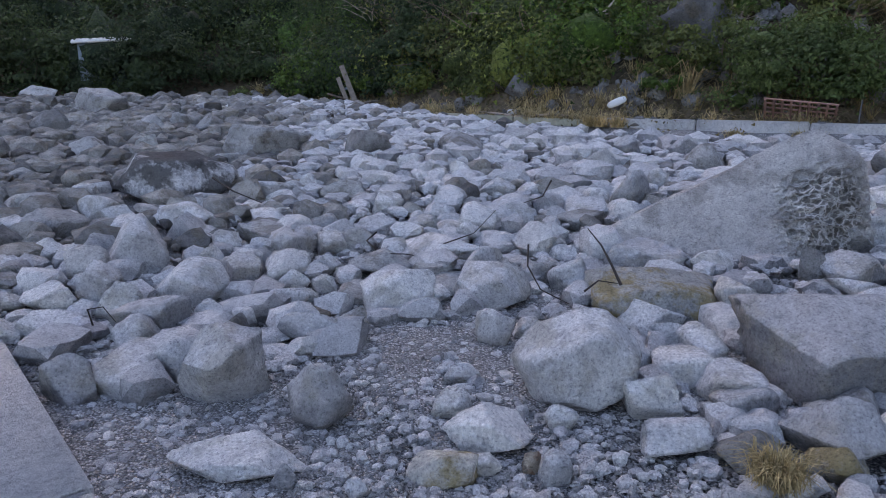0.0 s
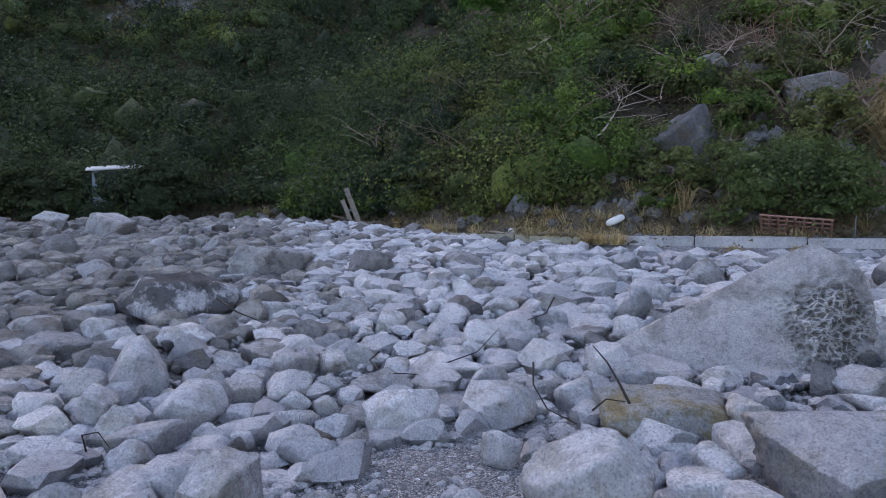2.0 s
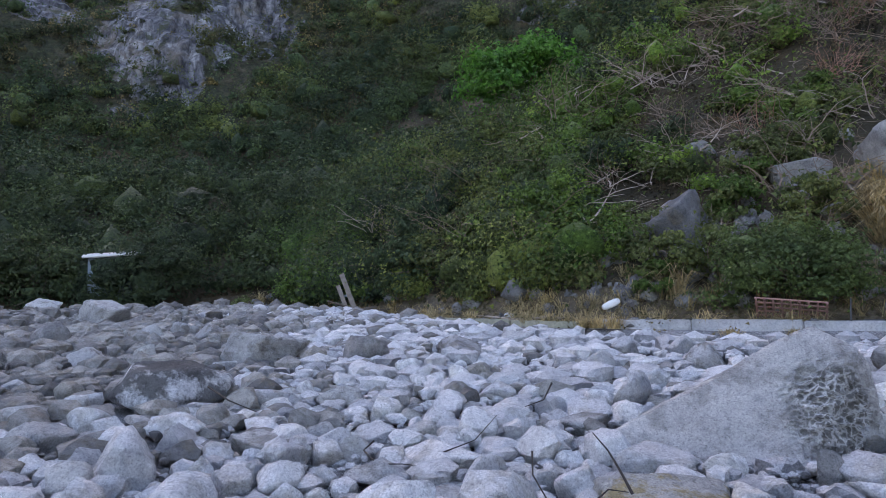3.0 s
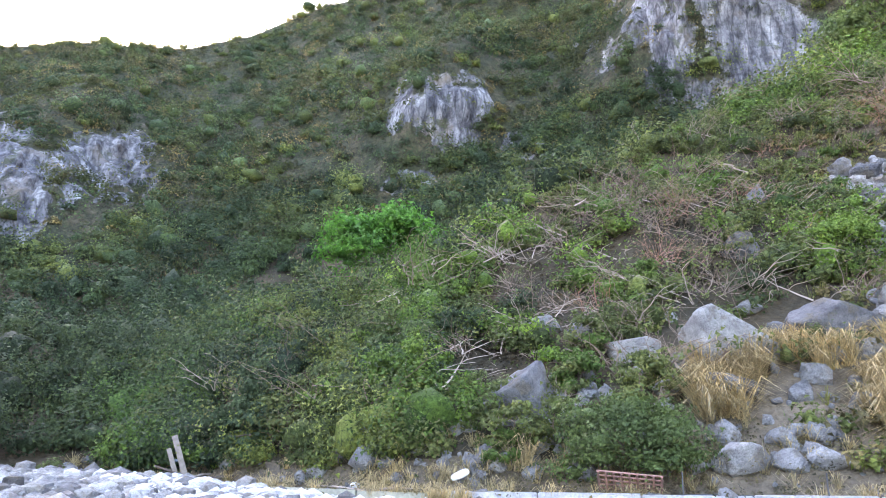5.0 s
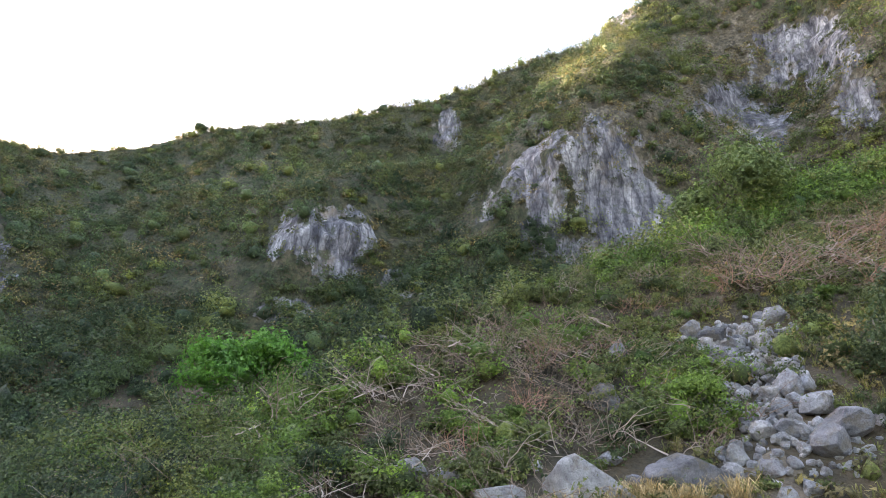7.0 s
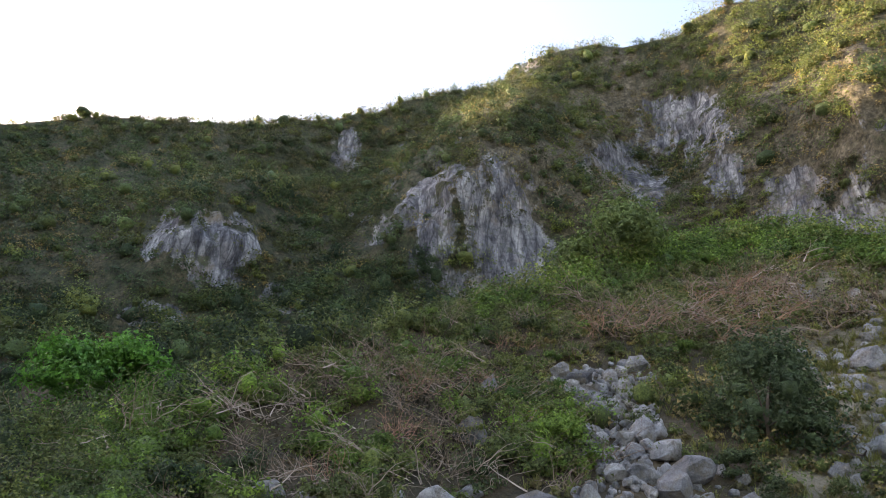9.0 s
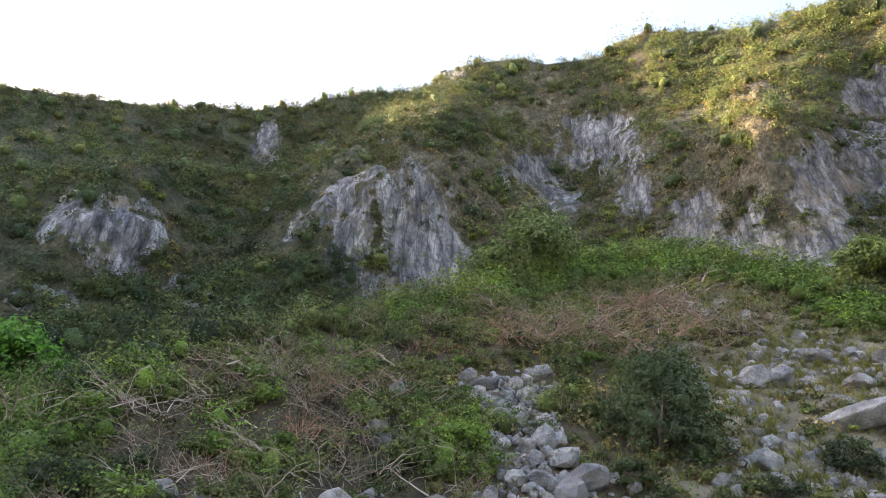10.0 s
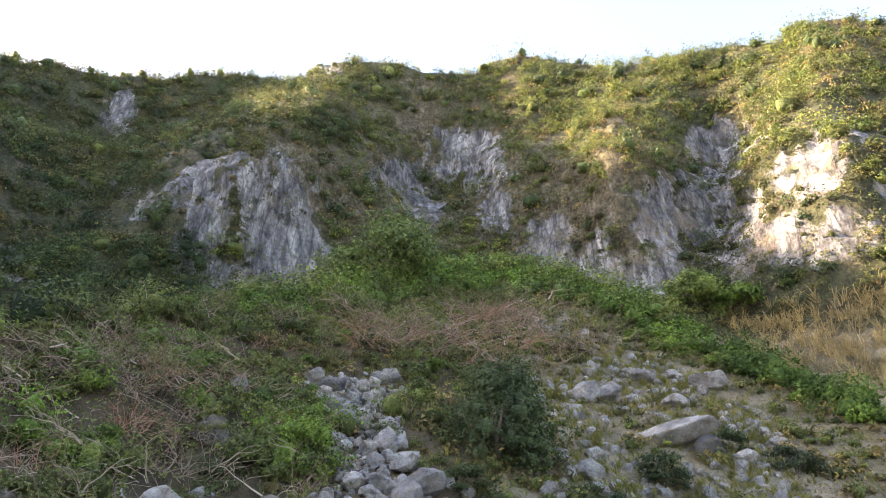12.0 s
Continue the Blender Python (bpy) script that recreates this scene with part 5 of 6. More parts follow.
def grass(name, mask, count, height, blades, mat, seed, label, wide=0.02):
    """Tufts of arching blades."""
    rng = np.random.default_rng(seed)
    p = sample(rng, mask, count)
    n = count * blades
    root = np.repeat(p, blades, 0) + rng.normal(size=(n, 3)) * (0.09, 0.09, 0.0) * height
    ang = rng.uniform(0, 6.28, n)
    out = np.stack([np.cos(ang), np.sin(ang), 0 * ang], 1)
    h = height * rng.uniform(0.5, 1.3, (n, 1))
    bend = rng.uniform(0.3, 1.7, (n, 1)) ** 1.2
    side = np.stack([-np.sin(ang), np.cos(ang), 0 * ang], 1) * wide * rng.uniform(0.6, 1.3, (n, 1))
    mid = root + out * h * bend * 0.4 + (0, 0, 1) * h * 0.62
    tip = root + out * h * bend + (0, 0, 1) * h * np.clip(1 - 0.5 * bend, 0.08, 1)
    v = np.stack([root - side, root + side, mid + side * 0.8, tip, mid - side * 0.8], 1).reshape(-1, 3)
    k = np.arange(n)[:, None] * 5
    f = np.concatenate([np.concatenate([k, k + 1, k + 2, k + 4], 1), np.concatenate([k + 4, k + 2, k + 3, k + 3], 1)])
    tri = np.concatenate([f[:n][:, [0, 1, 2]], f[:n][:, [0, 2, 3]], f[n:][:, [0, 1, 2]]])
    tagged(new(name, fill(name, v, tri, mat)), label, "grass", kind="stuff")


grass("dry_grass_foot", NEAR & (((G_AZ > 32) & (G_AZ < 46) & (G_UP < 0.3) & (G_RISE < 7.5)) | ((G_AZ > 14) & (G_AZ < 20) & (G_UP < 0.07))) & (fbm(G_MID * 0.45, 3, 61) > -0.05), 300, 0.8, 30, M_STRAW, 51, "dry straw-coloured grass at the foot of the slope", 0.014)
grass("stony_slope_grass", ROCKY & ~GULLY & (G_AZ > 50), 700, 0.42, 22, M_GRASS, 37, "short yellowing grass between stones on the slope", 0.013)
grass("dry_grass_hollow", FRONT & (G_AZ > 79) & (G_UP > 1.03) & (G_RISE < 23.5) & (G_PAST_CRAG < 5), 750, 1.1, 20, M_STRAW_PALE, 52, "tall dry straw-coloured grass below the cliff", 0.03)
grass("green_grass", NEAR & (G_AZ > 40) & (G_AZ < 100) & (G_UP < 0.85), 1300, 0.5, 18, M_GRASS, 53, "green and yellowing grass tufts between stones", 0.012)


# ---- stones on the slope ----
def slope_rock(az, rise, w, h, seed, label="grey fallen rock lodged in the overgrown slope", tilt=0):
    rng = np.random.default_rng(3000 + seed)
    v, f = rock_shape(rng, 4 if h > 0.9 else 3, 11, 0.55, 0.1, 0.03)
    v = v * (w / 2, min(w * 0.42, 0.75), h / 2)
    k = radians(tilt)
    v = v @ np.array([[math.cos(k), 0, math.sin(k)], [0, 1, 0], [-math.sin(k), 0, math.cos(k)]])
    t = radians(-az + rng.uniform(-18, 18))
    c, s = math.cos(t), math.sin(t)
    v = v @ np.array([[c, s, 0], [-s, c, 0], [0, 0, 1]])
    ob = new("fallen_rock", fill("fallen_rock", v, f, M_TALUS, h > 0.9))
    p = perch(az, rise)
    ob.location = (p[0], p[1], p[2] + h * 0.28)
    return tagged(ob, label, "rock", "fallen rocks on the slope")


slope_rock(18.9, 3.0, 1.9, 1.5, 64, "pale sloping rock slab between shrubs", 28)
slope_rock(20.6, 9.4, 1.2, 0.8, 2)
slope_rock(21.2, 7.4, 0.6, 0.4, 3)
slope_rock(5.3, 0.9, 1.2, 0.9, 4, "dark rock under overhanging branches")
slope_rock(6.0, -0.6, 1.0, 0.7, 5, "dark rock under overhanging branches")
slope_rock(35.2, 6.9, 2.5, 1.9, 6, "large pale grey rock on the slope above dry grass")
slope_rock(42.4, 8.0, 2.6, 1.4, 7, "broad pale rock capped with grass")
slope_rock(38.6, 8.6, 0.8, 0.6, 8)
slope_rock(34.6, 4.4, 1.4, 0.8, 9)
slope_rock(36.5, 10.0, 0.9, 0.5, 10)
slope_rock(28.0, 7.6, 1.6, 0.8, 11)
slope_rock(24.0, 8.8, 1.0, 0.6, 12)
slope_rock(36.5, 14.8, 1.3, 1.2, 13)
slope_rock(35.2, -1.2, 1.0, 0.7, 14, "pale boulder at the foot of the slope")
slope_rock(40.6, -0.8, 0.8, 0.5, 15, "pale boulder at the foot of the slope")
slope_rock(22.8, -1.5, 0.7, 0.45, 16, "pale boulder at the foot of the slope")
slope_rock(67.2, 18.3, 1.4, 1.3, 20, "blocky split boulder on the slope")
slope_rock(69.4, 18.2, 1.4, 1.2, 21, "blocky split boulder on the slope")
slope_rock(72.6, 14.3, 4.8, 1.1, 22, "long pale slanting rock ledge", 13)
slope_rock(75.6, 13.2, 1.3, 1.2, 23)
slope_rock(74.0, 17.0, 1.4, 0.9, 24)
slope_rock(77.0, 18.2, 2.0, 0.9, 25)
slope_rock(72.0, 19.3, 1.4, 0.9, 26)
slope_rock(67.0, 12.3, 1.3, 1.0, 27)
slope_rock(62.4, 13.6, 0.8, 0.4, 28)
slope_rock(46.0, 19.0, 1.3, 0.8, 30)
slope_rock(46.2, 17.8, 1.1, 0.8, 31)
slope_rock(47.0, 15.8, 1.0, 1.0, 32)
slope_rock(50.8, 16.4, 1.0, 0.8, 33)
slope_rock(51.4, 14.9, 0.9, 0.7, 34)
slope_rock(49.0, 14.6, 0.8, 0.6, 35)
slope_rock(50.0, 12.0, 0.9, 0.7, 36)
slope_rock(38.2, 18.5, 1.0, 1.3, 37)
slope_rock(78.6, 12.5, 1.2, 0.8, 38)
slope_rock(81.0, 13.5, 1.0, 0.6, 39)


def scree(name, mask, count, size, seed, label):
    rng = np.random.default_rng(seed)
    shapes = [rock_shape(rng, 2, 6, 0.55, 0.1, 0.035) for _ in range(8)]
    vs, fs, base = [], [], 0
    for p in sample(rng, mask, count):
        v, f = shapes[int(rng.integers(8))]
        s = size * (0.35 + 1.1 * rng.uniform() ** 2.2)
        t = rng.uniform(0, 6.28)
        q = (v * rng.uniform(0.6, 1.15, 3) * s) @ np.array([[math.cos(t), math.sin(t), 0], [-math.sin(t), math.cos(t), 0], [0, 0, 1]])
        vs.append(q + p + (0, 0, 0.22 * s))
        fs.append(f + base)
        base += len(v)
    tagged(new(name, fill(name, np.concatenate(vs), np.concatenate(fs), M_TALUS, False)), label, "scree", kind="stuff")


def gully_stones():
    """The pile of broken stones in the gully, each one loose."""
    rng = np.random.default_rng(71)
    shapes = []
    for k in range(14):
        v, f = rock_shape(rng, 2, 8, 0.55, 0.05, 0.025)
        shapes.append(fill("fallen_stone", v, f, M_TALUS, False))
    placed = np.zeros((0, 4))
    for p in sample(rng, GULLY, 1500):
        s = 0.13 + 0.5 * rng.uniform() ** 2.2
        if len(placed) and np.any(np.linalg.norm(placed[:, :3] - p, axis=1) < 0.86 * (placed[:, 3] + s)):
            continue
        if len(placed) >= 230:
            break
        placed = np.vstack([placed, (*p, s)])
        ob = new("fallen_stone", shapes[int(rng.integers(14))])
        ob.location = (p[0], p[1], p[2] + rng.uniform(0.3, 0.75) * s)
        ob.rotation_euler = tuple(rng.uniform(-0.5, 0.5, 2)) + (rng.uniform(0, 6.28),)
        ob.scale = tuple(s * rng.uniform((0.9, 0.75, 0.7), (1.25, 1.05, 1.05)))
        tagged(ob, "broken angular grey stone in the stone-filled gully", "stone", "stones in the gully")


gully_stones()
scree("gully_scree", GULLY, 330, 0.14, 70, "small broken grey stones between larger ones in a gully")
scree("slope_scree", ROCKY & ~GULLY, 600, 0.25, 72, "scattered grey stones on the grassy slope")
FOOT = FRONT & (G_PAST_FOOT > -1.2) & (G_PAST_FOOT < 1.6) & (G_AZ > -15)
scree("terrace_stones", FOOT, 420, 0.17, 74, "loose grey stones on the strip behind the wall")
undergrowth("terrace_litter", FOOT, 700, 0.35, 50, 0.06, M_SCRUB_DRY, 54, "dead brown leaves and twigs on the strip behind the wall", 0.05, 0)
grass("terrace_grass", FOOT & (fbm(G_MID * 0.5, 3, 63) > -0.15), 480, 0.45, 30, M_STRAW, 55, "dry grass on the strip behind the wall", 0.008)
for k, (az, rise, w) in enumerate(((28.2, -1.6, 0.7), (29.4, -1.3, 0.55), (23.4, -0.9, 0.6), (31.8, -1.5, 0.5), (19.0, -1.6, 0.45), (33.6, -1.4, 0.6), (16.4, -1.2, 0.5), (38.2, -1.3, 0.7))):
    slope_rock(az, rise, w, 0.75 * w, 80 + k, "grey rock lying behind the sea wall")
scree("foot_scree", NEAR & (G_AZ > 2) & (G_AZ < 60) & (G_UP < 0.22), 200, 0.26, 73, "grey stones along the foot of the slope")


# ---- sea wall, walkway and the strip behind ----
def box_mesh(name, mat, corners):
    """A prism from four ground corners (counted anticlockwise) with low and high z each, edges slightly worn."""
    bm = bmesh.new()
    low = [bm.verts.new((x, y, a)) for x, y, a, b in corners]
    high = [bm.verts.new((x, y, b)) for x, y, a, b in corners]
    bm.faces.new(low[::-1])
    bm.faces.new(high)
    for k in range(4):
        bm.faces.new((low[k], low[(k + 1) % 4], high[(k + 1) % 4], high[k]))
    bmesh.ops.bevel(bm, geom=list(bm.edges), offset=0.018, segments=2, affect="EDGES")
    bmesh.ops.recalc_face_normals(bm, faces=list(bm.faces))
    return from_bm(name, bm, mat, True)


def sea_wall():
    top = tagged(new("sea_wall"), "low weathered concrete sea wall edging the stony beach", "wall", kind="structure")
    rng = np.random.default_rng(91)
    bearings = np.concatenate([np.arange(-13.5, 12, 6.4), np.arange(12, 96, 7.8)])
    for a0, a1 in zip(bearings[:-1], bearings[1:]):
        ring = []
        for a, gap in ((a0, 0.03), (a1, -0.03)):
            for dr in (0.0, 0.42):
                r = float(wall_r(np.array([a + gap]))[0]) + dr
                ring.append((r * math.sin(radians(a + gap)), r * math.cos(radians(a + gap))))
        lift = 1.0 + rng.uniform(-0.015, 0.015) + (0.03 if a0 >= 12 else 0.0)
        order = (ring[0], ring[2], ring[3], ring[1])
        part("wall_panel", box_mesh("wall_panel", M_CONCRETE if a0 >= 11.5 else M_CONCRETE_OLD, [(x, y, 0.2, lift) for x, y in order]), top,
             "pale bare concrete" if a0 >= 11.5 else "mossy yellowish concrete")


def walkway():
    d = np.array([0.642, -0.767])
    n = np.array([-0.767, -0.642])
    top = tagged(new("walkway"), "grey rough concrete walkway slab beside the beach", "walkway", kind="structure")
    for k in range(3):
        a = np.array([-4.6, 6.24]) + d * (2.6 * k + 0.012)
        b = a + d * 2.576
        q = [a, a + n * 2.4, b + n * 2.4, b]
        part("slab", box_mesh("slab", M_SLAB, [(x, y, -0.1, 0.2 - 0.003 * k) for x, y in q]), top)


sea_wall()
walkway()


def tube(name, points, radius, mat, sides=8):
    """A bent rod along points."""
    p = np.asarray(points, float)
    t = np.gradient(p, axis=0)
    t /= np.linalg.norm(t, axis=1, keepdims=True)
    a = np.cross(t, (0.2, 0.3, 0.93))
    a /= np.linalg.norm(a, axis=1, keepdims=True)
    b = np.cross(t, a)
    r = np.linspace(radius[0], radius[1], len(p))[:, None] if isinstance(radius, tuple) else radius
    ang = np.arange(sides) * 2 * math.pi / sides
    v = np.stack([p + r * (a * math.cos(w) + b * math.sin(w)) for w in ang], 1).reshape(-1, 3)
    f = [(i * sides + j, i * sides + (j + 1) % sides, (i + 1) * sides + (j + 1) % sides, (i + 1) * sides + j) for i in range(len(p) - 1) for j in range(sides)]
    return fill(name, v, f, mat, True)


def spot(az, r, z):
    return (r * math.sin(radians(az)), r * math.cos(radians(az)), z)


def pipe(az0, az1, off, z, radius, label, mat, sag=0.03):
    pts = []
    for k, a in enumerate(np.linspace(az0, az1, 16)):
        pts.append(spot(a, float(wall_r(np.array([a]))[0]) + off + 0.05 * math.sin(k * 1.3), z + sag * math.sin(k * 0.9)))
    tagged(new("pipe", tube("pipe", pts, radius, mat)), label, "pipe")


pipe(17.5, 44, 0.75, 0.98, 0.03, "dark plastic water pipe lying along the wall", M_PIPE)
pipe(2.0, 14, 0.55, 1.03, 0.025, "pale bleached pole lying along the wall", M_TWIG_PALE)
pipe(-14, -2, 0.6, 1.0, 0.03, "dark waterlogged pole lying behind the wall", M_WOOD_DARK)
for az in (30.6, 40.2):
    tagged(new("rod", tube("rod", [spot(az, wall_r(np.array([az]))[0] + 0.2, 0.95), spot(az, wall_r(np.array([az]))[0] + 0.2, 1.2), spot(az + 0.05, wall_r(np.array([az]))[0] + 0.2, 1.42)], 0.014, M_PIPE)),
           "thin dark iron rod standing in the wall", "rod", "rods in the wall")


def board(name, mat, w, h, t):
    bm = bmesh.new()
    bmesh.ops.create_cube(bm, size=1.0)
    bmesh.ops.scale(bm, vec=(w, t, h), verts=list(bm.verts))
    bmesh.ops.translate(bm, vec=(0, 0, h / 2), verts=list(bm.verts))
    bmesh.ops.bevel(bm, geom=list(bm.edges), offset=min(w, t, h) * 0.15, segments=1, affect="EDGES")
    return from_bm(name, bm, mat)


def broken_frame():
    top = tagged(new("broken_wooden_frame"), "broken grey wooden frame leaning out of driftwood", "wooden frame")
    top.matrix_basis = pose(*spot(-7.0, 21.7, 0.98), -8, -20, 7)
    for x, h, w in ((0.06, 1.4, 0.16), (-0.17, 1.1, 0.13)):
        o = part("upright", board("upright", M_WOOD, w, h, 0.05), top)
        o.location.x = x
    for z in (0.3, 0.68):
        o = part("crosspiece", board("crosspiece", M_BLUE if z == 0.68 else M_WOOD, 0.22, 0.07, 0.03), top)
        o.location = (-0.05, 0.045, z)


def loose_board(az, r, w, l, turn, tip, mat, label):
    ob = new("board", board("board", mat, w, l, 0.05))
    x, y, _ = spot(az, r, 0)
    ob.matrix_basis = pose(x, y, land_at(x, y) + 0.12, tip, 0, turn)
    tagged(ob, label, "board", "boards behind the wall")


broken_frame()
loose_board(-6.0, 22.0, 0.5, 1.3, -75, 72, M_WOOD_DARK, "dark wet board lying in driftwood")
loose_board(-8.8, 22.2, 0.35, 1.6, 60, 80, M_WOOD, "grey weathered board tipped on the ground")
loose_board(-8.2, 21.6, 0.12, 2.2, 85, 86, M_WOOD_DARK, "dark beam lying behind the wall")
loose_board(8.6, 16.4, 0.10, 1.5, 70, 87, M_TWIG_PALE, "bleached plank lying behind the wall")


def float_lump(az, r, z, l, t, tip, label, mat=M_WHITE):
    rng = np.random.default_rng(int(az * 10) + 500)
    v, f = ico(3)
    p = np.sign(v) * np.abs(v) ** 0.7 * (l / 2, t / 2, t / 2)
    p *= (1 + 0.06 * fbm(v * 2.5 + az, 3, 8))[:, None]
    ob = new("litter_float", fill("litter_float", p, f, mat, True))
    ob.matrix_basis = pose(*spot(az, r, z), 0, -tip, -az + 12)
    tagged(ob, label, "litter", "washed-up litter")


float_lump(13.8, 15.4, 1.33, 0.42, 0.16, 24, "dirty white plastic float caught in grass")
float_lump(5.6, 17.2, 1.06, 0.24, 0.14, 0, "small white plastic scrap on the ground")
float_lump(7.0, 17.3, 1.14, 0.2, 0.18, 10, "small pinkish plastic scrap on the ground", M_PINK)
float_lump(8.3, 16.8, 1.06, 0.16, 0.12, 0, "small white plastic scrap on the ground")
float_lump(16.0, 15.9, 1.0, 0.18, 0.16, 0, "small white plastic scrap on the ground")


def lattice_crate():
    """The red plastic pallet: crossing slats in a frame."""
    top = tagged(new("plastic_pallet"), "broken faded red plastic lattice pallet under a shrub", "pallet")
    top.matrix_basis = pose(*spot(26.8, 14.6, 1.02), 56, 5, -30)
    for k in range(9):
        o = part("slat", board("slat", M_PINK, 0.035, 0.62, 0.03), top)
        o.location.x = -0.58 + 0.145 * k
    for k in range(5):
        o = part("crossbar", board("crossbar", M_PINK, 1.22, 0.03, 0.026), top)
        o.location = (0, 0.028, 0.02 + 0.145 * k)


lattice_crate()


def shed():
    x, y, _ = spot(-25.3, 29.2, 0)
    g = land_at(x, y)
    top = tagged(new("shed"), "small shed with a white sheet roof nearly hidden by bushes", "shed")
    top.matrix_basis = pose(x, y, 0, 0, 0, 24)
    part("wall", box_mesh("wall", M_BLUE, [(-0.8, -0.6, g - 0.3, 3.25), (0.8, -0.6, g - 0.3, 3.25), (0.8, 0.6, g - 0.3, 3.25), (-0.8, 0.6, g - 0.3, 3.25)]), top)
    roof = part("roof", box_mesh("roof", M_WHITE, [(-1.0, -0.8, -0.05, 0.05), (1.0, -0.8, -0.05, 0.05), (1.0, 0.8, -0.05, 0.05), (-1.0, 0.8, -0.05, 0.05)]), top, "white sheet roof")
    roof.matrix_basis = pose(0, 0, 3.36, 6, -4, 0)


shed()


# ---- shrubs that stand out ----
def big_shrub(az, rise, width, height, leaves, leaf, mat, twig, seed, label, lumps=16, sink=0.1):
    s = shrub(seed, mat, twig, width, height, leaves, leaf, lumps, 9)
    s.name = "bush"
    p = perch(az, rise)
    s.location = (p[0], p[1], p[2] - sink)
    return tagged(s, label, "bush")


big_shrub(27.0, -1.6, 3.7, 2.3, 11000, 0.075, M_LEAF_MID, M_WOOD_DARK, 201, "broad dark green rounded bush above the wall", 26)
dome = big_shrub(7.3, 14.0, 9.6, 4.2, 9000, 0.24, M_LEAF_VIVID, M_WOOD_DARK, 202, "vivid green dome-shaped tree in the hollow", 44)
dome.location = spot(7.4, 39.5, 12.4)
big_shrub(17.5, 18.8, 4.2, 2.4, 1400, 0.310, M_LEAF_VIVID, M_WOOD_DARK, 203, "vivid green bush behind the slope's crest", 16)
big_shrub(49.2, 28.2, 11.5, 6.0, 6500, 0.28, M_LEAF_MID, M_WOOD_DARK, 204, "large olive-green bush at the cliff's foot", 26)
big_shrub(77.5, 24.0, 6.6, 4.4, 4200, 0.28, M_LEAF_MID, M_WOOD_DARK, 205, "large dark green bush at the cliff's foot", 24)
big_shrub(80.5, 23.0, 5.0, 3.4, 2200, 0.34, M_LEAF_BRIGHT, M_WOOD_DARK, 206, "fresh green bush at the cliff's foot", 16)
big_shrub(60.4, 13.6, 5.2, 6.2, 9000, 0.15, M_LEAF_WOOD, M_WOOD_DARK, 207, "tall dark green bush among boulders", 38, 1.3)
big_shrub(57.0, 11.6, 2.0, 1.3, 1800, 0.105, M_LEAF_DARK, M_WOOD_DARK, 208, "low dark green bush beside the stone gully", 12)
big_shrub(71.8, 11.2, 2.4, 1.8, 2600, 0.105, M_LEAF_DARK, M_WOOD_DARK, 209, "dark green bush in front of a rock ledge", 14)
big_shrub(77.5, 13.4, 2.2, 1.3, 2000, 0.105, M_LEAF_DARK, M_WOOD_DARK, 210, "low dark green bush among stones", 12)
big_shrub(81.5, 11.6, 2.4, 1.4, 2000, 0.105, M_LEAF_DARK, M_WOOD_DARK, 211, "low dark green bush among stones", 12)
big_shrub(-17.1, -1.9, 1.9, 1.0, 1600, 0.095, M_LEAF_OLIVE, M_WOOD_DARK, 212, "small yellow-green bush at the beach's edge", 12)
big_shrub(43.5, 13.0, 2.6, 2.2, 3200, 0.105, M_LEAF_BRIGHT, M_WOOD_DARK, 213, "fresh green bush beside the stone gully", 16)
big_shrub(23.0, 5.5, 1.8, 1.4, 2000, 0.095, M_LEAF_BRIGHT, M_WOOD_DARK, 214, "light green bush between pale rocks", 14)
big_shrub(8.5, 3.6, 2.6, 2.4, 3600, 0.105, M_LEAF_BRIGHT, M_WOOD_DARK, 215, "light green upright bush on the lower slope", 18)
big_shrub(-2.8, 0.4, 3.0, 2.4, 3600, 0.116, M_LEAF_WOOD, M_WOOD_DARK, 216, "mid-green bush overhanging the wall", 18)
big_shrub(-11.5, -0.6, 2.6, 1.8, 3000, 0.116, M_LEAF_BRIGHT, M_WOOD_DARK, 217, "bright green bush beside the driftwood", 16)
big_shrub(-22.0, 0.2, 5.0, 3.0, 6500, 0.11, M_LEAF_DARK, M_WOOD_DARK, 218, "broad dark green bush at the beach's edge", 24)
big_shrub(-25.4, -0.9, 3.6, 2.2, 4200, 0.11, M_LEAF_DARK, M_WOOD_DARK, 220, "dark green bush hiding a shed", 18)
big_shrub(-31.0, 0.0, 5.5, 3.2, 6500, 0.11, M_LEAF_DARK, M_WOOD_DARK, 219, "broad dark green bush at the beach's edge", 24)


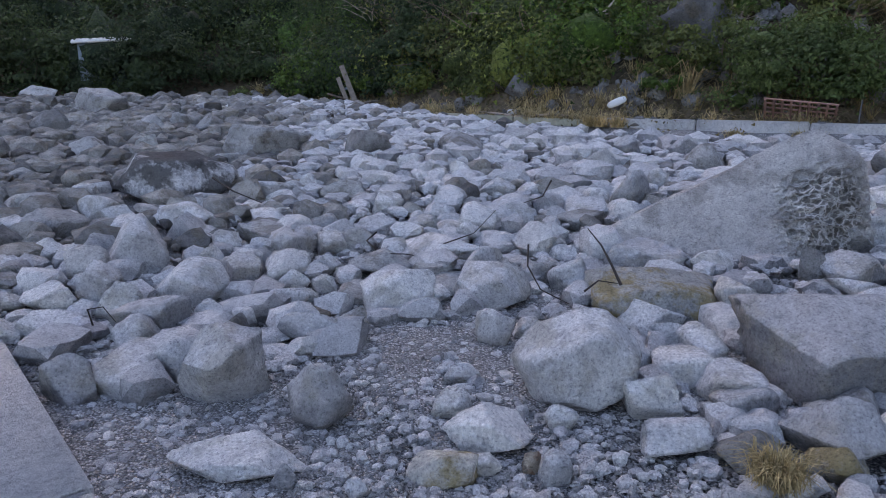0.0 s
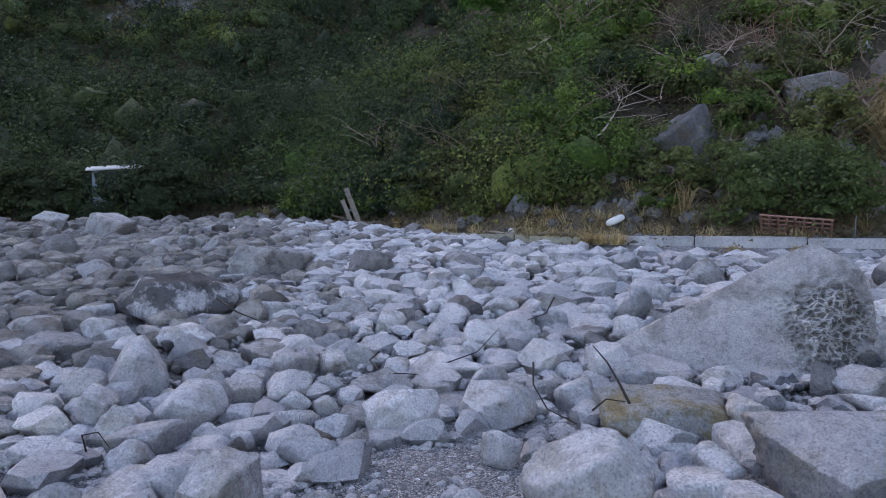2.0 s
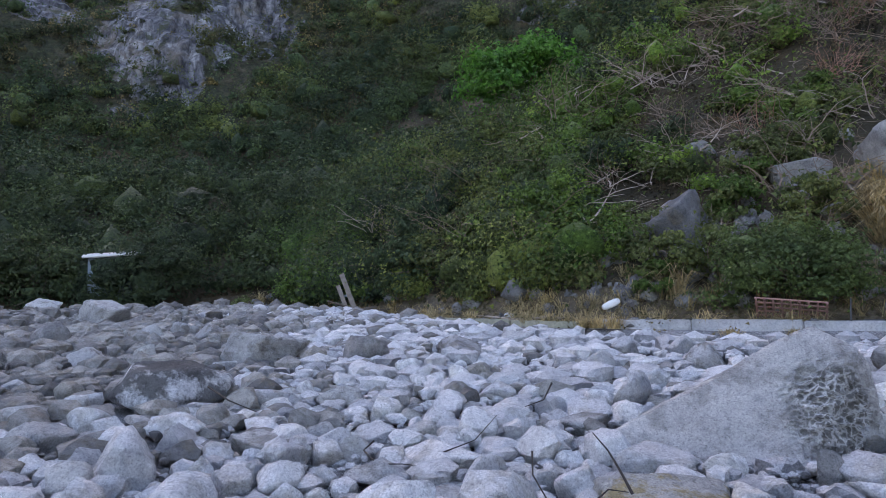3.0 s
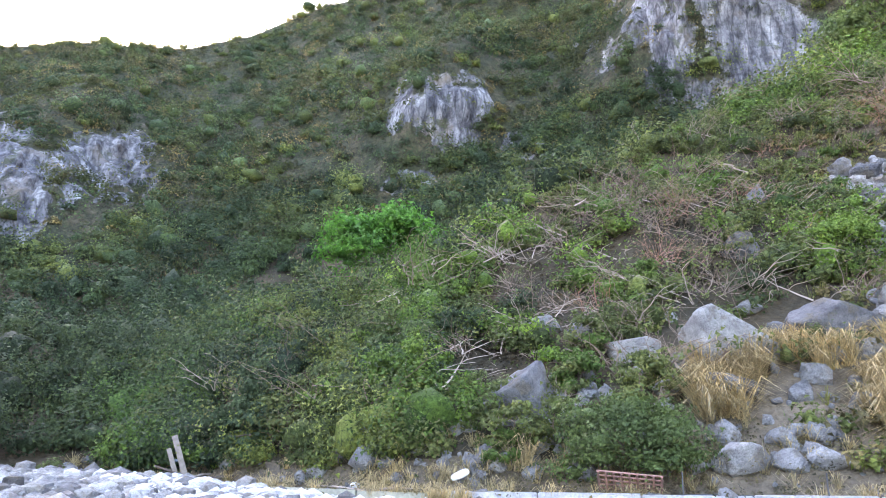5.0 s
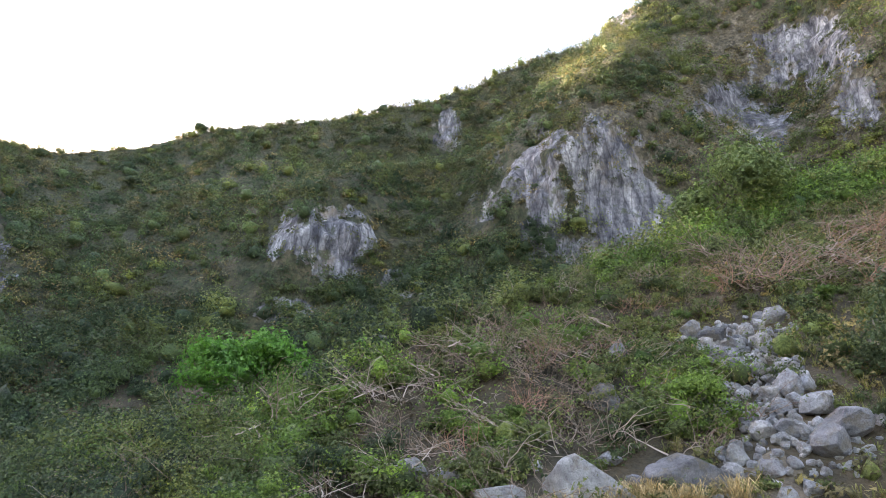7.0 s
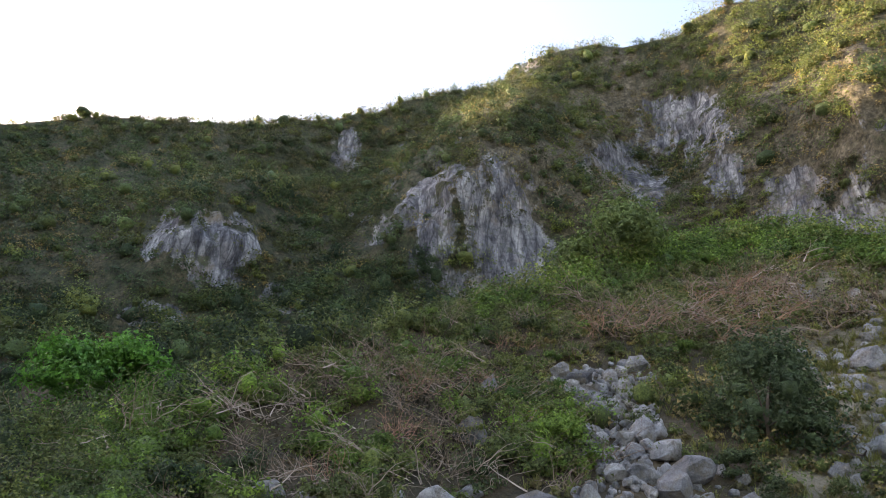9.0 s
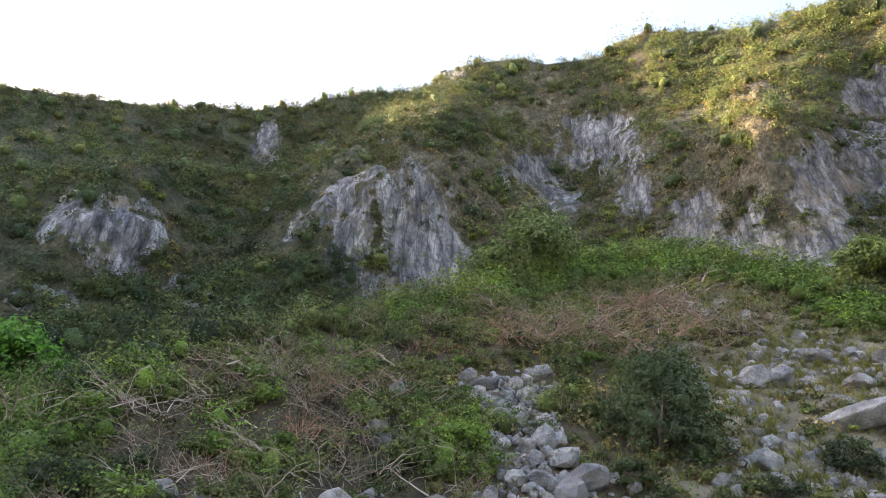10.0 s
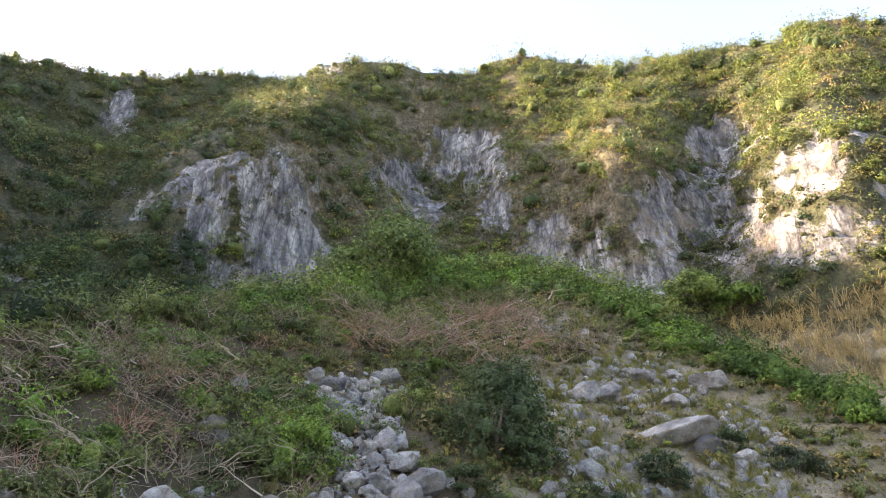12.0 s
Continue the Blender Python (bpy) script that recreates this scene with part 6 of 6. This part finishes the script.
def tuft(x, y, z, height, blades, mat, label, wide=0.004, seed=1):
    rng = np.random.default_rng(seed)
    root = rng.normal(size=(blades, 3)) * (0.22, 0.22, 0.0) * height
    ang = rng.uniform(0, 6.28, blades)
    out = np.stack([np.cos(ang), np.sin(ang), 0 * ang], 1)
    h, bend = height * rng.uniform(0.6, 1.2, (blades, 1)), rng.uniform(0.3, 1.2, (blades, 1))
    side = np.stack([-np.sin(ang), np.cos(ang), 0 * ang], 1) * wide
    mid, tip = root + out * h * bend * 0.5 + (0, 0, 1) * h * 0.6, root + out * h * bend + (0, 0, 1) * h * (0.95 - 0.5 * bend)
    v = np.stack([root - side, root + side, mid + side, tip, mid - side], 1).reshape(-1, 3)
    k = np.arange(blades)[:, None] * 5
    f = np.concatenate([k + [[0, 1, 2]], k + [[0, 2, 4]], k + [[4, 2, 3]]])
    ob = new("grass_tuft", fill("grass_tuft", v, f, mat))
    ob.location = (x, y, z)
    tagged(ob, label, "grass")


tuft(1.30, 2.42, 0.10, 0.17, 520, M_STRAW, "dry straw-coloured grass tuft among stones", 0.0022, 2)
tuft(0.52, 3.35, 0.07, 0.10, 160, M_TWIG_RED, "dead brown roots beside a boulder", 0.0015, 3)
for k, az in enumerate((11.6, 12.6, 14.0, 22.6, 27.0, 28.0)):
    x, y, _ = spot(az, float(wall_r(np.array([az]))[0]) - 0.1, 0)
    tuft(x, y, 0.68 + 0.2 * (k < 3), 0.3, 150, M_STRAW, "dry grass tuft growing against the wall", 0.006, 10 + k)


def stick(points, thick, label, mat=M_STICK):
    tagged(new("stick", tube("stick", points, (thick, thick * 0.35), mat, 6)), label, "stick", "sticks among the stones")


stick([(1.10, 4.12, 0.42), (1.06, 4.2, 0.52), (1.02, 4.35, 0.62), (0.96, 4.5, 0.70)], 0.010, "thin black bent stick caught between boulders")
stick([(0.86, 4.05, 0.40), (0.95, 4.08, 0.46), (1.08, 4.12, 0.43)], 0.007, "thin black bent stick caught between boulders")
stick([(0.62, 4.9, 0.5), (0.60, 4.75, 0.38), (0.66, 4.5, 0.28), (0.82, 4.3, 0.24)], 0.008, "thin dark curved twig among stones")
stick([(-0.55, 5.6, 0.45), (-0.62, 5.5, 0.40), (-0.5, 5.3, 0.34), (-0.3, 5.2, 0.36), (-0.1, 5.25, 0.32)], 0.008, "thin dark curved twig among stones")
stick([(-2.1, 3.95, 0.2), (-2.12, 3.94, 0.32), (-2.02, 3.93, 0.34), (-1.95, 3.92, 0.25)], 0.007, "thin dark curved twig among stones")
stick([(-2.4, 7.2, 0.7), (-2.1, 6.9, 0.6), (-1.8, 6.8, 0.5)], 0.012, "thin dark curved twig among stones")
stick([(1.1, 7.0, 0.7), (1.0, 6.9, 0.55), (0.8, 6.8, 0.5)], 0.010, "thin dark curved twig among stones")
stick([(0.0, 5.6, 0.35), (0.25, 5.55, 0.45), (0.45, 5.8, 0.6)], 0.006, "thin dark curved twig among stones")
